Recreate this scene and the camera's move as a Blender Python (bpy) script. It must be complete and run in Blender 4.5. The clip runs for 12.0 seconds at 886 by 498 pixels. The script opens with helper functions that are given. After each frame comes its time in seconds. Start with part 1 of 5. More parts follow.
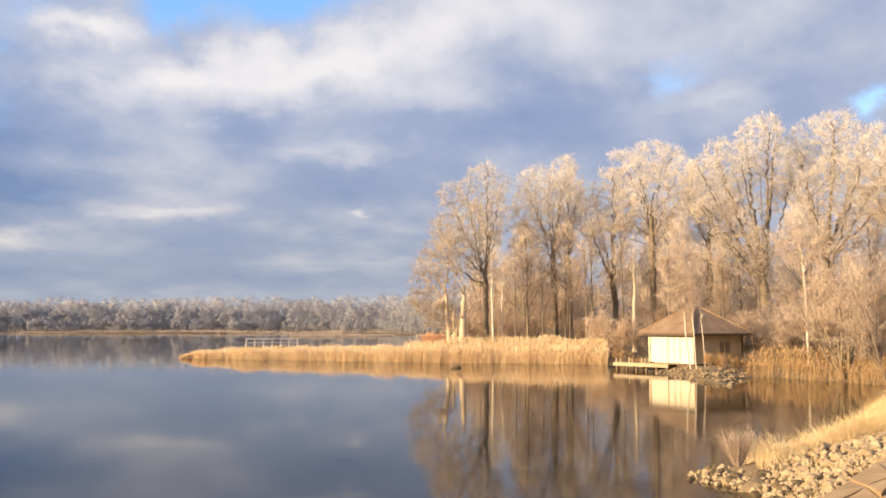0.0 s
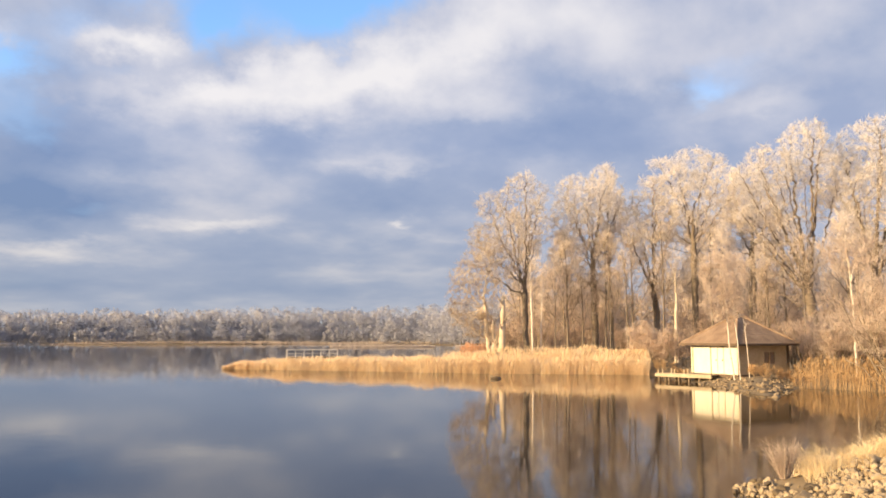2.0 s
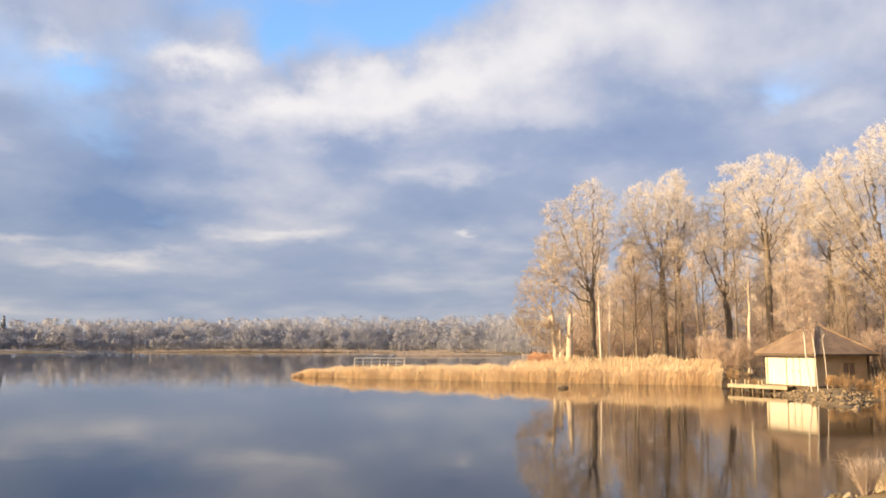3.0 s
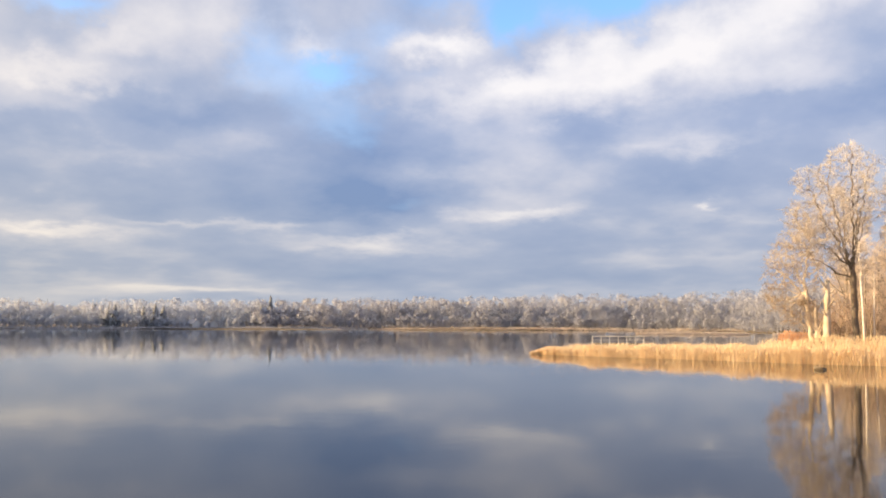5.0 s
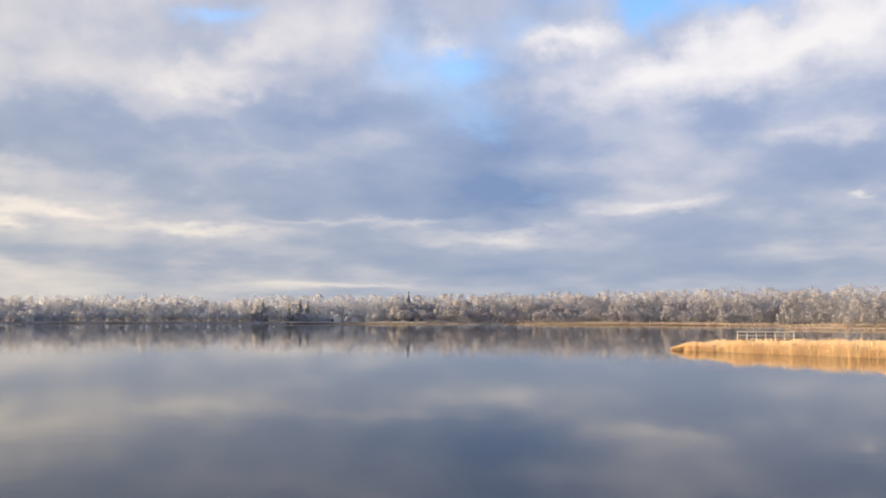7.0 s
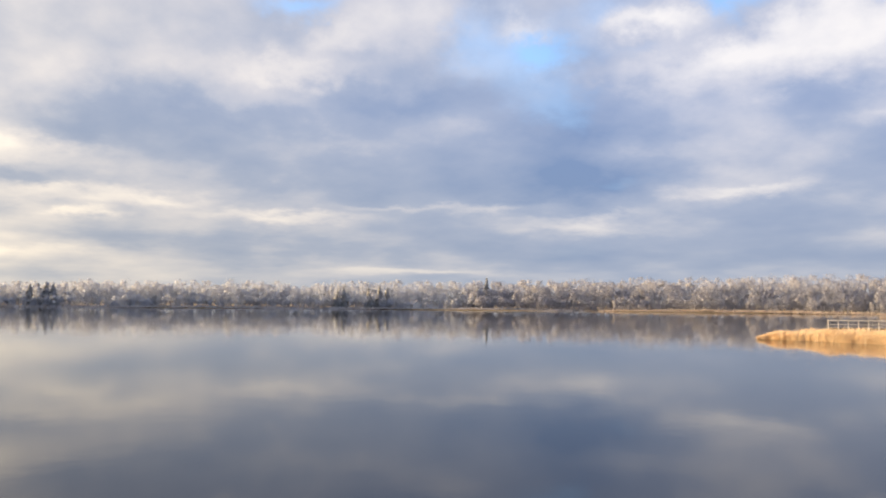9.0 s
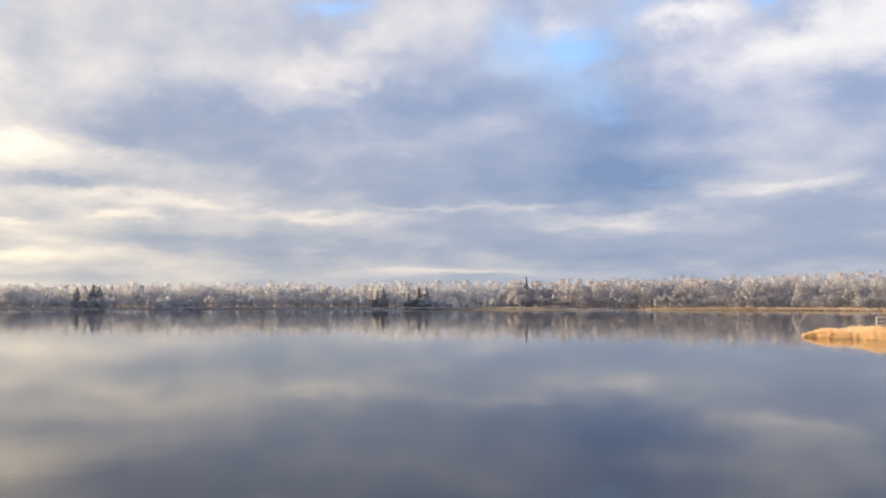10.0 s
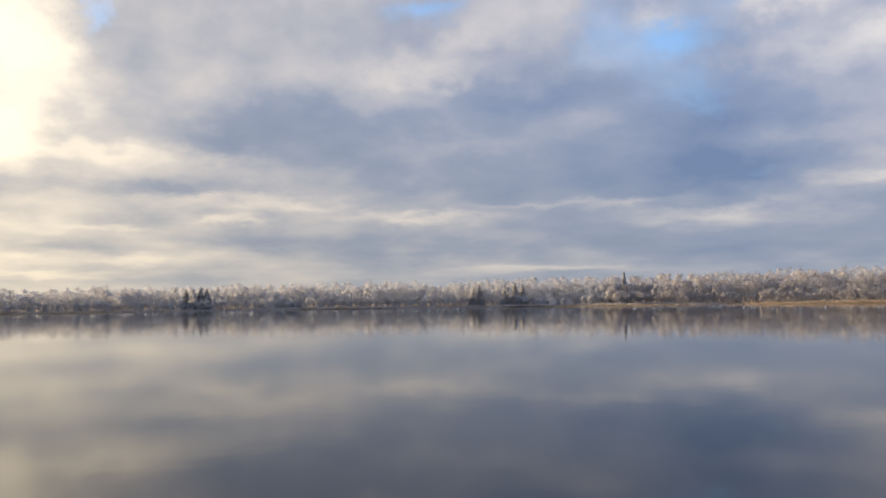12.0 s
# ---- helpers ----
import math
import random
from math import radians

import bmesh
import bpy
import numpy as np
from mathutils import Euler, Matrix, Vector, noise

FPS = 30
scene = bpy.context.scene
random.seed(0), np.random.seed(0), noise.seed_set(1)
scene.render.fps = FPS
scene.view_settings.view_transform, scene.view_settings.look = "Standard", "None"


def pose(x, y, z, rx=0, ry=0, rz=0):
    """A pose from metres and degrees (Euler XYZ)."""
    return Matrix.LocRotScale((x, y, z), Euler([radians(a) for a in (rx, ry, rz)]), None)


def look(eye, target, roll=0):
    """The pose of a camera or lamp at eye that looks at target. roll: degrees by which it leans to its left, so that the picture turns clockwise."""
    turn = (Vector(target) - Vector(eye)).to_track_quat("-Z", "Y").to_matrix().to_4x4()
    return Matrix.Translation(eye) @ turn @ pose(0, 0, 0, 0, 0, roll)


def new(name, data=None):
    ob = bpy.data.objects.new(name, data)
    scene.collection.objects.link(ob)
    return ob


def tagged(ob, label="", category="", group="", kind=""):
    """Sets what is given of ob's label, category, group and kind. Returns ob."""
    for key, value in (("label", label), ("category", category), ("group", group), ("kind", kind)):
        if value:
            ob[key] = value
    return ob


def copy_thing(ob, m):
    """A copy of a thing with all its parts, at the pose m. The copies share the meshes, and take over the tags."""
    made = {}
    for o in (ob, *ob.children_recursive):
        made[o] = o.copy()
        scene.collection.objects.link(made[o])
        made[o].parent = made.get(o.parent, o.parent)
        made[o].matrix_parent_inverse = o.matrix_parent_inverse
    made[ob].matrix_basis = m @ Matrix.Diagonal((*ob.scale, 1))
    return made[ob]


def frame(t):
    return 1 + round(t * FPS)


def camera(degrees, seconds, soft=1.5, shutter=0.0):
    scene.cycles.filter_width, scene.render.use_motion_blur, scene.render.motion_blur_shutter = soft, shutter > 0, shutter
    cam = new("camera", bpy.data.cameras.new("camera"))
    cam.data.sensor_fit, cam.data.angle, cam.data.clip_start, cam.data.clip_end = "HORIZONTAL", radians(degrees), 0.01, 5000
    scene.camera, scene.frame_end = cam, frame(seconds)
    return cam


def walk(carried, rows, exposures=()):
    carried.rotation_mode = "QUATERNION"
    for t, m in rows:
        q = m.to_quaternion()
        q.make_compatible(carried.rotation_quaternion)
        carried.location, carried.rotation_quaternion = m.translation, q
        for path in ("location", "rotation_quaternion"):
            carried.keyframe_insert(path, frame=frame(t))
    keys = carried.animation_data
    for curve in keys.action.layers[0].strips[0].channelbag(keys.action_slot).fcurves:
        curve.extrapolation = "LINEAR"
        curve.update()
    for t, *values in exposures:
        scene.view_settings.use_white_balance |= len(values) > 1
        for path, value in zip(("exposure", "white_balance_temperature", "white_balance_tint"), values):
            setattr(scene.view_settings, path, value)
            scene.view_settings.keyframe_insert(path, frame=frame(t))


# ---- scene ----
# ---- the camera: it stands on the bank and turns to the left ----
EYE = Vector((0.0, 0.0, 3.3))
ROWS = [
    (0.0, 0.00, 5.24, 0.06),
    (0.5, -0.20, 5.20, 0.20),
    (1.0, -0.70, 5.40, 0.16),
    (1.5, -1.65, 5.64, 0.14),
    (2.0, -2.64, 5.95, -0.04),
    (2.5, -4.83, 6.42, -0.02),
    (2.7, -5.76, 6.50, 0.08),
    (4.3, -16.08, 5.78, 0.22),
    (4.5, -18.26, 5.44, 0.27),
    (5.0, -23.00, 5.01, 0.23),
    (5.5, -26.51, 4.78, -0.24),
    (6.0, -28.20, 4.62, -0.36),
    (6.5, -30.28, 4.62, -0.03),
    (7.0, -32.13, 4.64, 0.20),
    (9.0, -37.44, 3.68, 0.52),
    (9.5, -38.76, 3.47, 0.27),
    (10.0, -40.06, 3.64, 0.10),
    (10.5, -41.87, 3.66, 0.11),
    (11.0, -43.14, 3.53, -0.07),
    (11.5, -44.44, 3.50, -0.40),
    (12.0, -46.51, 3.53, -0.73),
]


def polar(az, d, z=0.0):
    """The place d metres from the camera's foot, az degrees to the right of +y."""
    return Vector((d * math.sin(radians(az)), d * math.cos(radians(az)), z))


def view(az, tilt, roll):
    aim = Vector((math.sin(radians(az)) * math.cos(radians(tilt)), math.cos(radians(az)) * math.cos(radians(tilt)), math.sin(radians(tilt))))
    return look(EYE, EYE + aim * 10.0, roll)


cam = camera(55.24, 12.0, soft=1.7)
walk(cam, [(t, view(az, tilt, roll)) for t, az, tilt, roll in ROWS],
     exposures=[(0.0, 0.92), (2.5, 0.92), (5.5, 1.05), (7.0, 0.98), (9.5, 1.02), (10.5, 0.97), (12.0, 0.66)])

# ---- light: a low winter sun from the left, under broken cloud ----
SUN_AZ, SUN_EL = -117.0, 14.0
sun_dir = Vector((math.sin(radians(SUN_AZ)) * math.cos(radians(SUN_EL)), math.cos(radians(SUN_AZ)) * math.cos(radians(SUN_EL)), math.sin(radians(SUN_EL))))
sun_data = bpy.data.lights.new("sun", "SUN")
sun_data.energy, sun_data.angle, sun_data.color = 5.0, radians(0.6), (1.0, 0.70, 0.375)
sun = new("sun", sun_data)
sun.matrix_world = look(sun_dir * 400, (0, 0, 0))


class Nodes:
    """Short ways to write a node tree."""

    def __init__(self, tree):
        self.tree = tree
        tree.nodes.clear()

    def add(self, kind, inputs=(), operation=None, blend=None):
        n = self.tree.nodes.new(kind)
        if operation:
            n.operation = operation
        if blend:
            n.data_type, n.blend_type = "RGBA", blend
        for k, v in dict(inputs).items():
            self.put(n.inputs[k], v)
        return n

    def put(self, socket, v):
        if isinstance(v, bpy.types.NodeSocket):
            self.tree.links.new(v, socket)
        else:
            socket.default_value = v

    def math(self, op, a, b=0.0, c=0.0, clamp=False):
        n = self.add("ShaderNodeMath", operation=op)
        n.use_clamp = clamp
        for i, v in enumerate((a, b, c)):
            self.put(n.inputs[i], v)
        return n.outputs[0]

    def noise(self, vector, scale, detail=4.0, rough=0.55, distortion=0.0):
        n = self.add("ShaderNodeTexNoise", {"Vector": vector, "Scale": scale, "Detail": detail, "Roughness": rough, "Distortion": distortion})
        return n.outputs["Fac"]

    def ramp(self, fac, a, b, lo=0.0, hi=1.0):
        """A colour from a to b as fac goes from lo to hi."""
        m = self.add("ShaderNodeMapRange", {"Value": fac, "From Min": lo, "From Max": hi})
        return self.mix(m.outputs[0], a, b)

    def span(self, fac, lo, hi, a=0.0, b=1.0):
        return self.add("ShaderNodeMapRange", {"Value": fac, "From Min": lo, "From Max": hi, "To Min": a, "To Max": b}).outputs[0]

    def mix(self, fac, a, b, how="MIX"):
        n = self.add("ShaderNodeMix", blend=how)
        self.put(n.inputs[0], fac)
        for i, v in ((6, a), (7, b)):
            self.put(n.inputs[i], v if isinstance(v, bpy.types.NodeSocket) else (*v, 1.0))
        return n.outputs[2]


# clouds: (azimuth, elevation, half width, half height, slope, amount)
OPENINGS_A = [
    (-13.3, 21.4, 5.9, 2.10, 0.00, 0.95),
    (-18.6, 19.8, 2.3, 1.57, 0.00, 0.75),
    (-7.0, 23.3, 4.4, 1.73, 0.25, 0.90),
    (-12.2, 25.4, 10.4, 2.01, 0.00, 0.60),
    (-22.3, 21.7, 4.4, 0.84, 0.00, 0.55),
    (-29.4, 16.8, 2.7, 1.01, 0.00, 0.28),
    (-47.6, 19.2, 2.7, 0.99, 0.00, 0.45),
    (14.0, 15.8, 1.8, 1.25, 0.00, 0.50),
    (16.6, 17.9, 3.9, 1.90, 0.00, 0.42),
    (27.4, 13.7, 1.4, 0.99, 0.00, 0.75),
    (-3.1, 7.4, 1.2, 0.31, 0.00, 0.20),
]
OPENINGS_B = [
    (-11.9, 7.2, 1.7, 0.46, 0.00, 0.14),
    (-33.3, 16.4, 3.6, 2.68, 0.00, 0.50),
    (-30.6, 17.1, 1.5, 1.08, 0.00, 0.35),
    (-26.4, 19.1, 2.4, 1.25, 0.00, 0.55),
    (-36.7, 18.0, 1.9, 2.10, 0.00, 0.35),
    (-29.4, 12.9, 3.1, 1.85, 0.00, 0.45),
    (-25.9, 8.3, 2.3, 0.76, 0.00, 0.28),
    (-47.5, 19.3, 2.7, 0.63, 0.00, 0.20),
    (-69.0, 17.8, 1.2, 1.49, 0.00, 0.60),
    (-23.2, 16.4, 2.3, 0.92, 0.00, 0.30),
    (-21.4, 8.3, 1.9, 0.62, 0.00, 0.20),
]
BRIGHT_A = [
    (0.6, 21.0, 4.3, 2.81, 0.25, 0.42),
    (-4.2, 18.3, 5.1, 1.82, 0.25, 0.42),
    (-2.2, 15.9, 3.5, 1.48, 0.00, 0.28),
    (-11.2, 16.6, 6.3, 1.65, 0.25, 0.50),
    (-17.7, 15.6, 4.9, 1.30, 0.00, 0.42),
    (-15.1, 17.2, 5.4, 0.80, 0.25, 0.25),
    (-22.6, 18.4, 2.9, 0.97, 0.00, 0.40),
    (-18.4, 13.7, 5.7, 1.28, 0.00, 0.16),
    (6.4, 21.0, 4.1, 2.09, 0.00, 0.26),
    (10.4, 18.6, 5.4, 2.44, 0.00, 0.24),
    (18.0, 14.6, 2.6, 0.86, 0.00, 0.28),
    (19.9, 19.3, 3.8, 1.96, 0.00, 0.28),
    (-5.4, 11.5, 2.1, 0.61, 0.00, 0.30),
    (-9.6, 11.9, 2.3, 0.45, 0.00, 0.16),
]
BRIGHT_B = [
    (-15.7, 7.4, 1.7, 0.38, 0.00, 0.36),
    (-20.0, 7.5, 2.9, 0.44, 0.00, 0.22),
    (-17.6, 10.0, 5.6, 1.30, 0.00, 0.17),
    (-4.8, 7.7, 0.5, 0.31, 0.00, 0.50),
    (-8.0, 4.2, 5.0, 0.38, 0.00, 0.16),
    (-2.3, 6.8, 3.8, 0.38, 0.00, 0.14),
    (-26.2, 5.3, 3.8, 0.57, 0.00, 0.20),
    (-23.2, 15.3, 4.7, 0.92, 0.00, 0.18),
    (-23.6, 18.6, 3.1, 0.90, 0.00, 0.34),
    (-31.8, 18.0, 1.7, 0.64, 0.00, 0.40),
    (-45.2, 17.4, 1.7, 0.88, 0.00, 0.30),
    (-47.1, 15.3, 4.7, 0.74, 0.00, 0.36),
    (-40.3, 18.7, 3.3, 1.88, 0.00, 0.32),
    (-36.1, 11.4, 4.1, 0.81, 0.00, 0.18),
]
BRIGHT_C = [
    (-18.9, 7.4, 2.3, 0.46, 0.00, 0.22),
    (-33.8, 6.3, 3.4, 0.34, 0.00, 0.42),
    (-31.2, 5.3, 2.6, 0.38, 0.00, 0.24),
    (-27.6, 5.4, 1.9, 0.53, 0.00, 0.40),
    (-41.4, 6.4, 3.5, 0.22, 0.00, 0.24),
    (-39.8, 2.1, 5.0, 0.18, 0.00, 0.38),
    (-48.9, 5.6, 2.9, 0.34, 0.00, 0.20),
    (-20.5, 10.4, 5.0, 1.70, 0.00, 0.14),
    (-50.2, 13.2, 3.8, 1.00, 0.00, 0.12),
    (-59.2, 6.4, 4.5, 0.57, 0.00, 0.30),
    (-60.5, 5.5, 1.3, 0.28, 0.00, 0.26),
    (-62.8, 6.9, 1.6, 0.28, 0.00, 0.22),
    (-47.7, 5.8, 4.2, 0.26, 0.00, 0.30),
    (-44.3, 11.1, 3.5, 0.52, 0.00, 0.12),
]
BRIGHT_D = [
    (-55.9, 14.8, 4.3, 1.74, 0.00, 0.10),
    (-63.5, 9.3, 4.3, 0.96, 0.00, 0.22),
    (-73.8, 16.2, 2.7, 2.88, 0.00, 0.95),
    (-73.7, 10.5, 1.7, 1.50, 0.00, 0.95),
    (-72.5, 13.4, 2.9, 3.95, 0.00, 0.35),
    (-68.9, 9.7, 6.2, 0.56, 0.00, 0.30),
    (-55.0, 6.6, 2.6, 0.34, 0.00, 0.26),
    (-59.8, 5.5, 1.6, 0.26, 0.00, 0.28),
    (-66.2, 2.9, 5.2, 0.43, 0.00, 0.40),
    (-72.3, 1.9, 3.5, 0.24, 0.00, 0.42),
    (-68.2, 4.7, 2.7, 0.18, 0.00, 0.25),
    (-72.7, 5.1, 2.5, 0.48, 0.00, 0.20),
    (-62.8, 16.6, 4.8, 3.10, 0.00, 0.16),
    (-72.4, 4.9, 8.6, 6.49, 0.00, 0.30),
]
DARK_A = [
    (-28.0, 8.2, 5.1, 1.23, 0.00, 0.34),
    (-31.0, 10.6, 8.7, 5.40, 0.00, 0.24),
    (-29.5, 12.5, 4.0, 1.88, 0.00, 0.22),
    (-13.5, 12.6, 2.7, 1.19, 0.00, 0.28),
    (-4.2, 9.5, 5.4, 1.45, 0.00, 0.34),
    (-10.4, 10.4, 4.2, 0.95, 0.00, 0.20),
    (8.5, 14.8, 4.0, 1.45, 0.00, 0.36),
    (2.8, 13.4, 5.3, 0.97, 0.00, 0.28),
    (9.9, 12.3, 3.9, 0.91, 0.00, 0.20),
    (-7.3, 5.9, 6.9, 0.96, 0.00, 0.16),
    (-19.3, 5.9, 4.4, 0.52, 0.00, 0.14),
    (-17.4, 3.0, 15.1, 0.82, 0.00, 0.20),
    (3.6, 18.0, 2.3, 1.08, 0.00, 0.10),
]
DARK_B = [
    (-1.2, 4.9, 4.6, 0.57, 0.00, 0.12),
    (-27.8, 9.2, 3.1, 1.70, 0.00, 0.32),
    (-31.6, 11.4, 4.2, 1.19, 0.00, 0.16),
    (-43.8, 8.2, 6.3, 1.14, 0.00, 0.20),
    (-40.9, 13.6, 4.7, 0.85, 0.00, 0.26),
    (-48.2, 11.6, 3.9, 1.16, 0.00, 0.18),
    (-43.7, 15.3, 1.7, 1.21, 0.00, 0.16),
    (-46.0, 4.0, 5.4, 0.77, 0.00, 0.16),
    (-30.0, 3.7, 7.6, 0.68, 0.00, 0.14),
    (-14.8, 4.5, 7.3, 0.95, 0.00, 0.14),
    (-34.9, 20.3, 2.3, 0.87, 0.00, 0.20),
    (-45.8, 9.3, 5.0, 1.05, 0.00, 0.16),
    (-56.8, 9.4, 5.7, 1.22, 0.00, 0.20),
]
DARK_C = [
    (-58.7, 12.8, 2.8, 1.74, 0.00, 0.16),
    (-53.3, 12.0, 4.4, 0.90, 0.00, 0.14),
    (-51.4, 3.7, 6.7, 0.67, 0.00, 0.14),
    (-65.4, 7.6, 3.5, 0.48, 0.00, 0.18),
    (-55.4, 12.6, 4.6, 2.01, 0.00, 0.16),
    (-27.3, 8.2, 9.6, 5.67, 0.00, 0.12),
    (-60.2, 10.3, 2.9, 1.64, 0.00, 0.20),
    (-67.2, 5.7, 5.6, 0.64, 0.00, 0.20),
    (-69.5, 7.4, 6.1, 0.49, 0.00, 0.18),
    (-71.1, 3.7, 3.6, 0.35, 0.00, 0.22),
    (-58.0, 4.0, 4.5, 0.56, 0.00, 0.14),
]

world = bpy.data.worlds.new("winter_sky")
scene.world = world
world.use_nodes = True
g = Nodes(world.node_tree)
way = g.add("ShaderNodeTexCoord").outputs["Generated"]
sep = g.add("ShaderNodeSeparateXYZ", {"Vector": way})
wx, wy, wz = sep.outputs
up = g.math("MAXIMUM", wz, 0.0)
# cloud space: round the compass, and up in steps that widen with height
level = g.math("MAXIMUM", g.math("SQRT", g.math("MULTIPLY_ADD", wx, wx, g.math("MULTIPLY", wy, wy))), 0.05)
height = g.math("MULTIPLY", g.math("LOGARITHM", g.math("MULTIPLY_ADD", up, 57.3, 4.5), math.e), 3.0)
flat = g.add("ShaderNodeCombineXYZ", {"X": g.math("DIVIDE", wx, level), "Y": g.math("DIVIDE", wy, level), "Z": 0.0}).outputs[0]
drum = g.add("ShaderNodeVectorMath", {0: flat, 1: (5.4, 5.4, 0.0)}, operation="MULTIPLY").outputs[0]
drum = g.add("ShaderNodeVectorMath", {0: drum, 1: g.add("ShaderNodeCombineXYZ", {"Z": height}).outputs[0]}, operation="ADD").outputs[0]
n_big = g.noise(drum, 0.6, 3.0, 0.5, 0.2)
n_mid = g.noise(drum, 1.9, 5.0, 0.45)
n_puff = g.noise(drum, 4.2, 5.0, 0.55)
n_warp = g.noise(drum, 2.2, 5.0, 0.56)
n_warp2 = g.noise(drum, 2.6, 5.0, 0.56)
az = g.math("MULTIPLY", g.math("ARCTAN2", wx, wy), 180 / math.pi)
el = g.math("MULTIPLY", g.math("ARCSINE", wz), 180 / math.pi)
az_w = g.math("ADD", az, g.span(n_warp, 0.0, 1.0, -3.6, 3.6))
el_w = g.math("ADD", el, g.math("MULTIPLY", g.span(n_warp2, 0.0, 1.0, -2.4, 2.4), g.span(el, 0.0, 14.0, 0.12, 1.0)))
bright = g.math("ADD", g.span(n_mid, 0.0, 1.0, 0.20, 0.74), g.span(n_puff, 0.0, 1.0, -0.08, 0.08))
gap = g.span(n_big, 0.0, 1.0, -0.62, 0.06)
level_spot = g.add("ShaderNodeCombineXYZ", {"X": az_w, "Y": el_w}).outputs[0]
RISE = 0.25
risen_spot = g.add("ShaderNodeCombineXYZ", {"X": az_w, "Y": g.math("MULTIPLY_ADD", az_w, -RISE, el_w)}).outputs[0]


def cloud_blob(c_az, c_el, half_w, half_h, slope):
    """A soft spot, level or rising to the right."""
    c_y = c_el - RISE * c_az if slope else c_el
    v = g.add("ShaderNodeVectorMath", {0: risen_spot if slope else level_spot, 1: (1 / half_w, 1 / half_h, 0.0), 2: (-c_az / half_w, -c_y / half_h, 0.0)}, operation="MULTIPLY_ADD").outputs[0]
    d2 = g.add("ShaderNodeVectorMath", {0: v, 1: v}, operation="DOT_PRODUCT").outputs["Value"]
    return g.math("POWER", 0.45, d2)


for *shape, amount in BRIGHT_A + BRIGHT_B + BRIGHT_C + BRIGHT_D:
    spot = cloud_blob(*shape)
    bright = g.math("MULTIPLY_ADD", spot, 0.68 * amount, bright)
    gap = g.math("MULTIPLY_ADD", spot, -0.2, gap)
for *shape, amount in DARK_A + DARK_B + DARK_C:
    bright = g.math("MULTIPLY_ADD", cloud_blob(*shape), -0.62 * amount, bright)
for *shape, amount in OPENINGS_A + OPENINGS_B:
    gap = g.math("MULTIPLY_ADD", cloud_blob(*shape), amount, gap)
cloud = g.add("ShaderNodeValToRGB", {"Fac": bright})
stops = cloud.color_ramp.elements
stops[0].position, stops[0].color = 0.0, (0.20, 0.29, 0.50, 1)
stops[1].position, stops[1].color = 0.95, (0.84, 0.815, 0.83, 1)
for at_fac, colour in ((0.38, (0.35, 0.416, 0.588, 1)), (0.62, (0.56, 0.58, 0.685, 1))):
    e = stops.new(at_fac)
    e.color = colour
sky = g.add("ShaderNodeTexSky")
sky.sky_type, sky.sun_disc = "NISHITA", False
sky.sun_elevation, sky.sun_rotation = radians(SUN_EL), radians(SUN_AZ)
sky.altitude, sky.air_density, sky.dust_density = 50.0, 1.0, 0.4
clear = g.mix(1.0, sky.outputs[0], (0.215, 0.272, 0.345), "MULTIPLY")
open_sky = g.add("ShaderNodeMapRange", {"Value": gap, "From Min": -0.20, "From Max": 0.95})
open_sky.interpolation_type = "SMOOTHSTEP"
open_sky = open_sky.outputs[0]
haze = g.mix(g.span(el, 1.0, 13.0), (1.03, 0.975, 0.85), (1.0, 1.0, 1.0))
haze = g.mix(1.0, haze, g.mix(g.span(az, -74.0, -26.0), (1.12, 1.03, 0.88), (1.0, 1.0, 1.0)), "MULTIPLY")
both = g.mix(open_sky, g.mix(1.0, cloud.outputs[0], haze, "MULTIPLY"), clear)
# cloud lit through near the sun
toward = g.add("ShaderNodeVectorMath", {0: way, 1: sun_dir}, operation="DOT_PRODUCT").outputs["Value"]
glow = g.math("POWER", g.math("MAXIMUM", toward, 0.0), 4.0)
lit = g.mix(g.math("MULTIPLY", glow, g.span(bright, 0.3, 1.2, 0.0, 1.0)), both, (1.7, 1.45, 0.95), "ADD")
shade = g.add("ShaderNodeBackground", {"Color": lit, "Strength": 0.56})
g.add("ShaderNodeOutputWorld", {"Surface": shade.outputs[0]})

# ---- materials ----


